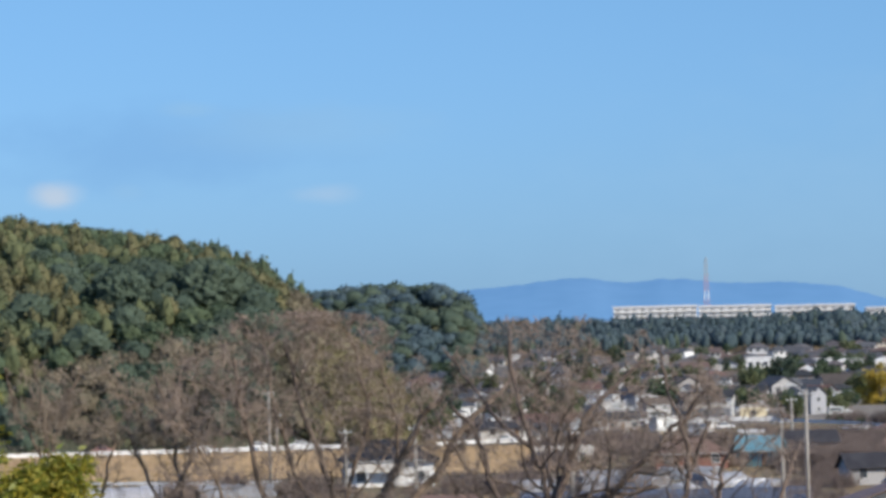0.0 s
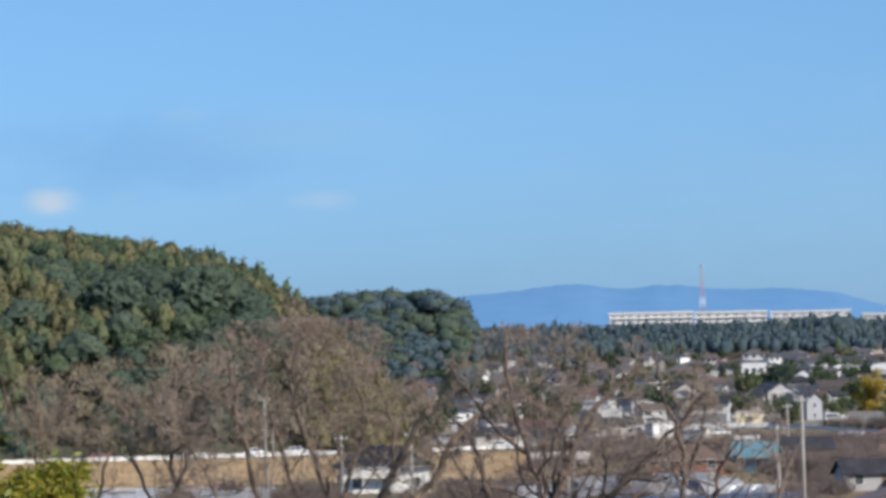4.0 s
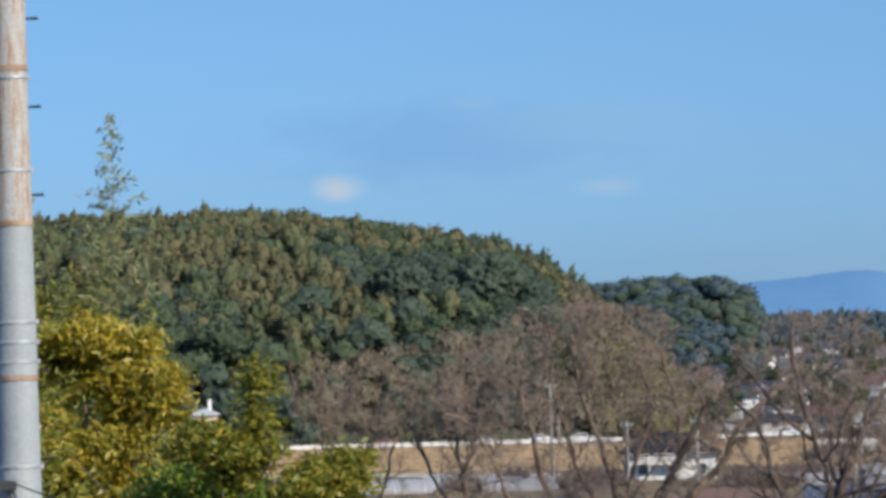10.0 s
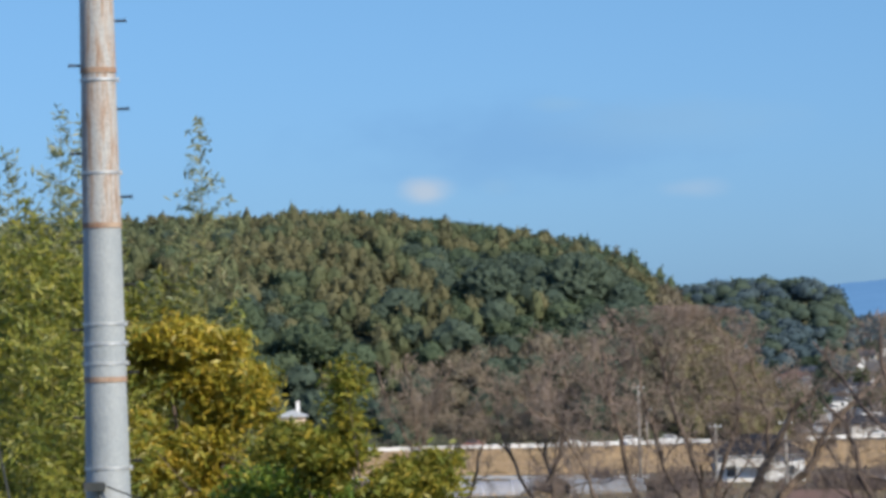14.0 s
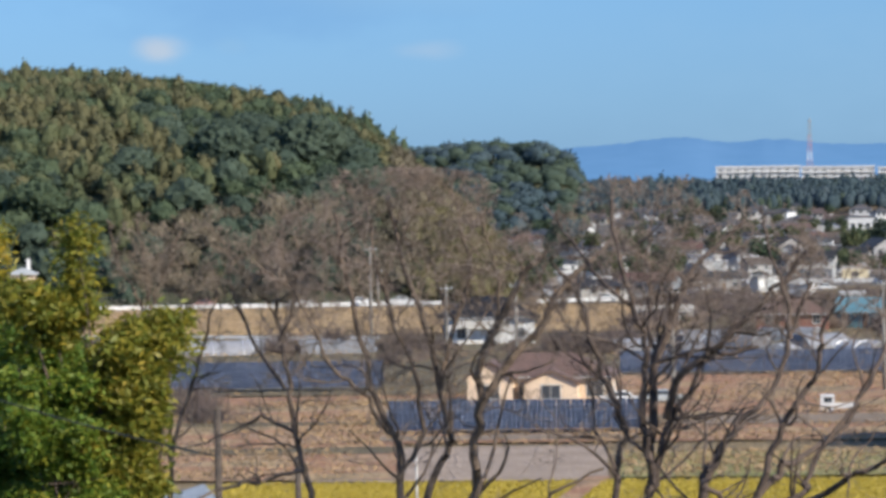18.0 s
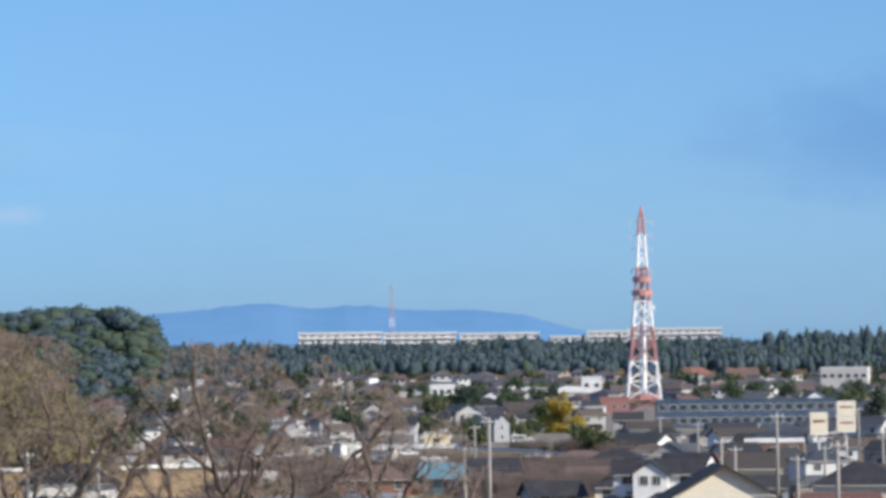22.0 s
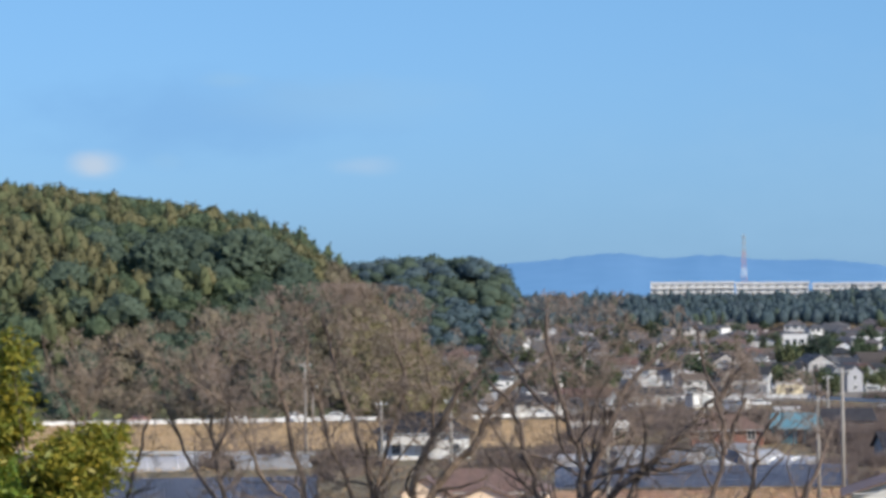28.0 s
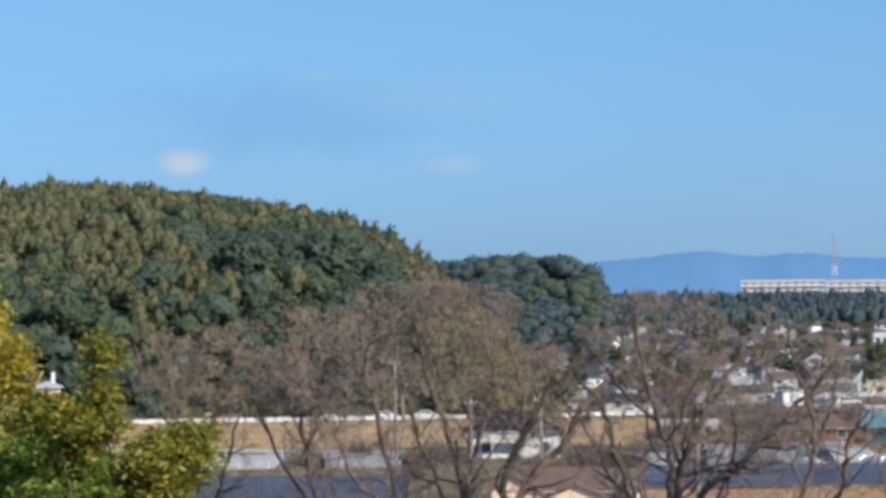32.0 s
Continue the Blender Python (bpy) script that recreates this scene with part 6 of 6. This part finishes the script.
def leafy_tree(name, label, az, d, lobes, mat, n, size, seed, category="tree", trunk=0.08, per=6, reach=0.3, droop=0.3, shell=0.55, slim=0.42, split=9):
    """A trunk with limbs to each lobe and a crown of sprigs; lobes are in degrees of bearing and elevation."""
    rng = np.random.default_rng(seed)
    base = spot(az, d)
    root = thing(name, label, category, Matrix.Translation(base))
    L = []
    for a, el, ra, rz in lobes:
        p = spot(a, d, level(el, d)) - base
        wa, wz = radians(ra) * d, radians(rz) * d
        L.append((p.x, p.y + rng.uniform(-0.3, 0.3), p.z, wa, wa, wz))
    tufts = []
    for x, y, z, wa, wb, wz in L:
        for k in range(split):
            u = Vector(rng.normal(size=3)).normalized() * rng.uniform(0.5, 0.95)
            s = rng.uniform(0.28, 0.46)
            tufts.append((x + u.x * wa, y + u.y * wb, z + u.z * wz, s * wa, s * wb, s * wz * rng.uniform(0.7, 1.1)))
    pts = sprigs(rng, blob_points(rng, n, tufts or L, shell), per, reach)
    part("crown", leaves("crown", pts, size, size * slim, [mat], rng, droop), None, root)
    segs = []
    mean = Vector((sum(l[0] for l in L) / len(L), sum(l[1] for l in L) / len(L), 0))
    last = Vector((0, 0, -0.2))
    low = min(l[2] for l in L)
    stem = Vector((mean.x * 0.5, mean.y * 0.5, max(0.8, low * 0.8)))
    segs.append((*last, *stem, trunk, trunk * 0.8))
    for l in L:
        tip = Vector(l[:3])
        midp = stem.lerp(tip, 0.5) + Vector((0.1, 0, 0.2))
        segs.append((*stem, *midp, trunk * 0.6, trunk * 0.4))
        segs.append((*midp, *tip, trunk * 0.4, trunk * 0.15))
        for k in range(10):
            e = tip + Vector(rng.normal(size=3)) * 0.5 * l[3]
            segs.append((*tip, *e, trunk * 0.14, 0.006))
    part("trunk", tubes_mesh("trunk", segs, M_DARKBARK), None, root)
    return root


# the dark evergreen in front of the pole's bamboo
leafy_tree("evergreen_tree", "dense dark evergreen tree with glossy leaves", -7.8, 50,
           [(-8.3, -2.3, 0.9, 0.75), (-8.0, -2.45, 0.7, 0.65), (-7.8, -2.9, 0.8, 0.8), (-9.0, -3.1, 1.0, 0.9), (-9.9, -3.5, 0.7, 0.6), (-7.6, -3.5, 0.75, 1.1), (-8.4, -3.7, 1.5, 1.3), (-7.9, -5.0, 1.15, 1.3), (-8.9, -5.2, 1.2, 1.4), (-7.6, -6.6, 1.0, 1.3), (-8.6, -7.0, 1.4, 1.3)],
           M_CAMELLIA, 19000, 0.095, 31, split=14, shell=0.15)
# real pale shoots, plus paler leaves painting the tree's sunlit side and top
leafy_tree("evergreen_shrub", "light green shoots, also standing in for the evergreen's sunlit side", -6.8, 48,
           [(-7.3, -0.95, 0.16, 0.5), (-7.35, -1.6, 0.25, 0.4), (-6.7, -2.35, 0.42, 0.4), (-6.65, -3.1, 0.36, 0.6), (-6.7, -4.2, 0.36, 0.8), (-6.75, -5.6, 0.42, 0.8), (-6.2, -2.05, 0.3, 0.2), (-7.7, -6.8, 0.8, 0.5), (-6.9, -3.7, 0.4, 0.5), (-7.2, -4.9, 0.5, 0.4), (-8.1, -1.7, 0.45, 0.3), (-7.75, -1.95, 0.35, 0.3), (-6.0, -2.35, 0.22, 0.16), (-6.4, -2.5, 0.34, 0.36), (-6.45, -3.2, 0.32, 0.5), (-6.5, -4.0, 0.3, 0.6), (-6.55, -5.0, 0.32, 0.7), (-6.6, -6.2, 0.35, 0.6)],
           M_SHOOT, 14500, 0.12, 32, "shrub", 0.06, slim=0.34)
# added foliage whose lighter leaf colour stands for the evergreen's lit part
leafy_tree("broadleaf_shrub", "mid-green leaves added as the lit part of the evergreen", -7.7, 47.6,
           [(-7.8, -3.5, 0.6, 0.5), (-7.4, -4.3, 0.6, 0.5), (-8.1, -4.7, 0.5, 0.4), (-7.6, -5.4, 0.7, 0.5), (-8.3, -5.5, 0.5, 0.4), (-7.2, -6.2, 0.6, 0.6), (-8.2, -2.9, 0.4, 0.3), (-7.3, -3.0, 0.5, 0.4), (-7.1, -5.2, 0.4, 0.5)],
           M_LITLEAF, 5200, 0.1, 36, "shrub", 0.05, slim=0.4, shell=0.3)
leafy_tree("yellow_bamboo_shrub", "low yellow-green bamboo fronds below the evergreen", -8.2, 47,
           [(-8.8, -5.9, 0.6, 0.4), (-7.9, -5.7, 0.45, 0.35), (-9.4, -6.3, 0.6, 0.5), (-8.3, -6.5, 0.7, 0.4), (-7.3, -6.4, 0.4, 0.4), (-7.7, -4.9, 0.4, 0.3), (-9.3, -5.2, 0.35, 0.25)],
           M_GOLD, 3000, 0.15, 35, "bamboo", 0.04, droop=0.6, slim=0.24)
# golden bamboo thicket behind it
leafy_tree("golden_thicket", "thick stand of golden-green bamboo foliage", -9.8, 58,
           [(-10.0, -0.3, 0.9, 0.75), (-9.3, -0.8, 0.8, 0.8), (-9.9, -1.4, 1.1, 0.9), (-9.2, -1.9, 0.9, 0.8), (-10.4, -2.0, 1.0, 0.8)],
           M_GOLD, 7200, 0.16, 33, "bamboo", 0.08, droop=0.7, slim=0.26)
leafy_tree("amber_shrub", "bright amber-yellow leafy shrub below the pole", -10.0, 44,
           [(-10.2, -4.9, 0.6, 0.7), (-9.8, -5.8, 0.7, 0.7), (-10.9, -4.4, 0.7, 0.8), (-11.6, -3.9, 0.6, 0.8), (-11.5, -5.4, 0.8, 0.9), (-9.4, -6.6, 0.7, 0.6), (-12.3, -4.6, 0.7, 1.0)],
           M_AMBER, 3800, 0.14, 34, "shrub", 0.05, droop=0.6, slim=0.3)


def bamboo(label, stems, seed):
    """A stand of tall culms, each arching over at a feathery tip; bearing, distance and the tip's elevation."""
    rng = np.random.default_rng(seed)
    for az, d, el, full in stems:
        base = spot(az, d)
        H = level(el, d) - base.z
        root = thing("bamboo", label, "bamboo", Matrix.Translation(base), "bamboo stand")
        lean = Vector((rng.normal(0, 0.006), rng.normal(0, 0.02), 0))
        segs, pts = [], []
        last = Vector((0, 0, -0.2))
        steps = [0.0] + list(np.linspace(0.15, 0.6, 8)) + list(np.linspace(0.62, 1.0, max(12, int(H * 0.38 / 0.2))))
        for i in range(1, len(steps)):
            t = steps[i]
            q = Vector((lean.x * H * t * t, lean.y * H * t * t, H * t))
            segs.append((*last, *q, 0.035 * (1 - 0.9 * steps[i - 1]), 0.035 * (1 - 0.9 * t)))
            if t > 0.3:
                below = H * (1 - t)
                for k in range(4):
                    a = rng.uniform(0, 2 * math.pi)
                    reach = min(0.95, 0.1 + 0.42 * below) * rng.uniform(0.55, 1.15) * full
                    e = q + Vector((math.cos(a) * reach, math.sin(a) * reach, reach * 0.45))
                    segs.append((*q, *e, 0.008, 0.003))
                    m = max(5, int((30 if el > 2.5 else 46) * reach))
                    s = rng.uniform(0.25, 1.05, m)[:, None]
                    pts.append(np.array(q)[None] * (1 - s) + np.array(e)[None] * s + rng.normal(0, 0.06, (m, 3)) - np.array([[0, 0, 0.05]]))
            last = q
        part("culm", tubes_mesh("culm", segs, M_CULM), None, root)
        part("foliage", leaves("foliage", np.concatenate(pts), 0.15, 0.035, [M_PLUME if el > 2.5 else M_BAMBOO], rng, 0.5), None, root)


bamboo("tall feathery yellow-green bamboo", [(-9.33, 60, 3.15, 0.75), (-11.55, 60, 3.3, 0.85), (-11.0, 62, 3.2, 0.8), (-12.3, 60, 2.7, 1.0), (-11.8, 58, 2.0, 1.1), (-11.3, 57, 1.7, 1.2), (-12.0, 59, 1.5, 1.2), (-10.6, 61, 1.6, 1.1), (-10.1, 60, 0.9, 1.1), (-11.0, 56, 0.8, 1.3), (-12.6, 58, 1.2, 1.2), (-11.6, 55, 0.2, 1.3), (-12.2, 56, 0.0, 1.3), (-9.6, 61, 1.0, 0.8), (-11.2, 54, -0.8, 1.3), (-12.0, 54, -1.2, 1.3), (-9.0, 62, 0.4, 0.9)], 41)
leafy_tree("bamboo_thicket", "dense yellow-green bamboo thicket behind the pole", -11.6, 60,
           [(-11.5, 0.6, 0.9, 1.0), (-12.3, 0.2, 0.9, 1.0), (-11.0, -0.4, 0.8, 1.0), (-11.9, -1.2, 1.0, 1.0), (-11.2, -2.2, 1.0, 1.0), (-12.3, -2.4, 0.9, 1.0), (-11.6, -3.4, 1.1, 0.9)],
           M_BAMBOO, 6800, 0.16, 42, "bamboo", 0.06, droop=0.7, slim=0.26)


def garden_tree(name, label, mats, seed, r, h):
    rng = np.random.default_rng(seed)
    root = thing(name, label, "tree", Matrix())
    L = [(rng.normal(0, r * 0.35), rng.normal(0, r * 0.35), h * q, r * rng.uniform(0.5, 0.8), r * rng.uniform(0.5, 0.8), h * 0.22) for q in (0.4, 0.5, 0.6, 0.7, 0.8, 0.85)]
    part("crown", leaves("crown", blob_points(rng, 520, L, 0.5), 0.75, 0.5, mats, rng), None, root)
    segs = [(0, 0, -0.2, 0, 0, h * 0.45, 0.2, 0.12)] + [(0, 0, h * 0.4, l[0], l[1], l[2], 0.1, 0.03) for l in L]
    part("trunk", tubes_mesh("trunk", segs, M_BARK), None, root)
    return root


def bush(seed, mat, label):
    """A leafless grey-purple thicket."""
    rng = random.Random(seed)
    segs = []
    for i in range(300):
        a, t = rng.uniform(0, 6.28), rng.uniform(0.1, 1.1)
        ln = rng.uniform(1.6, 3.4)
        b = Vector((rng.gauss(0, 1.6), rng.gauss(0, 1.2), rng.uniform(0, 0.8)))
        segs.append((*b, *(b + Vector((math.cos(a) * math.sin(t), math.sin(a) * math.sin(t), math.cos(t))) * ln), 0.055, 0.02))
    root = thing("bare_bush", label, "bush", Matrix())
    tagged(part("stem_mass", tubes_mesh("stem_mass", segs, mat), None, root), kind="stuff")
    return root


def plant_town():
    rng = random.Random(9)
    kinds = [garden_tree("garden_tree", "dark evergreen tree in a garden", [M_FOREST[0]], 51, 2.6, 6.5), garden_tree("garden_tree", "olive-green leafy tree in a garden", [M_FOREST[1]], 52, 2.2, 5.2), garden_tree("garden_tree", "tall dark conifer-like garden tree", [M_FOREST[3]], 53, 1.9, 8.5), bush(54, M_SCRUB, "leafless thicket of brown stems"), bush(55, M_SCRUB, "low leafless thicket of grey-brown stems"), bush(56, M_TWIGRED, "leafless thicket of reddish stems"), garden_tree("garden_shrub", "rounded dark green garden shrub", [M_FOREST[0]], 57, 1.5, 2.4)]
    used = [False] * len(kinds)

    def put(k, az, d, s=1.0):
        p = spot(az, d)
        m = Matrix.Translation(p) @ Matrix.Rotation(rng.uniform(0, 6), 4, "Z") @ Matrix.Scale(s * rng.uniform(0.75, 1.25), 4)
        if used[k]:
            copy_thing(kinds[k], m)
        else:
            kinds[k].matrix_world = m
            used[k] = True

    for _ in range(400):
        az, d = rng.uniform(-1.6, 11.8), rng.uniform(720, 1790)
        if not (1.8 < az < 6.8 and d < 818 or 6.9 < az < 10.4 and d < 990) and all((spot(az, d) - q).length > 5.5 for q, s in TOWN) and not any(a <= az <= b and e <= d <= f for a, b, e, f in OPEN):
            put(rng.choice((0, 1, 2, 1, 0, 1, 3, 4)), az, d)
    for _ in range(95):
        put(rng.choice((3, 4)), rng.uniform(4.4, 6.9), rng.uniform(555, 680), 0.75)
    for _ in range(36):
        put(rng.choice((3, 4)), rng.uniform(0.8, 4.4), rng.uniform(575, 690), 0.75)
    for _ in range(44):
        put(5, rng.uniform(0.8, 6.9), rng.uniform(565, 690), 0.75)
    for _ in range(46):
        put(6, rng.uniform(0.8, 6.9), rng.uniform(565, 690), 0.75)
    for _ in range(22):
        put(rng.choice((3, 4)), rng.uniform(4.5, 6.2), rng.uniform(440, 550), 0.5)
    for _ in range(14):
        put(rng.choice((1, 1, 0)), rng.uniform(3.4, 5.5), rng.uniform(845, 930), 0.7)
    # shrubs behind the curving barrier
    for _ in range(34):
        az = rng.uniform(4.5, 6.9)
        put(rng.choice((6, 6, 4, 1)), az, float(np.interp(az, (4.4, 5.64, 6.9), (800, 762, 705))) + rng.uniform(8, 24), 0.75)
    for _ in range(10):
        put(rng.choice((3, 4)), rng.choice((rng.uniform(-6.5, -2.4), rng.uniform(-0.3, 1.0))), rng.uniform(490, 545), 0.7)
    for _ in range(20):
        put(rng.choice((3, 5, 5)), rng.uniform(-3.0, -0.6), rng.uniform(470, 518), 0.42)
    for _ in range(3):
        put(rng.choice((3, 4, 3)), rng.uniform(-7.5, -5), rng.uniform(330, 400), 0.7)


plant_town()
leafy_tree("ginkgo_tree", "round golden-yellow ginkgo tree in the town", 5.92, 940,
           [(5.92, -1.18, 0.33, 0.3), (5.72, -1.25, 0.2, 0.2), (6.12, -1.28, 0.2, 0.2), (5.88, -0.98, 0.16, 0.14), (5.72, -1.45, 0.2, 0.16), (6.12, -1.45, 0.22, 0.16), (5.97, -0.84, 0.09, 0.13)], M_GINKGO, 3000, 0.6, 61, trunk=0.3, per=3, reach=0.7, shell=0.1, slim=0.7, split=9)
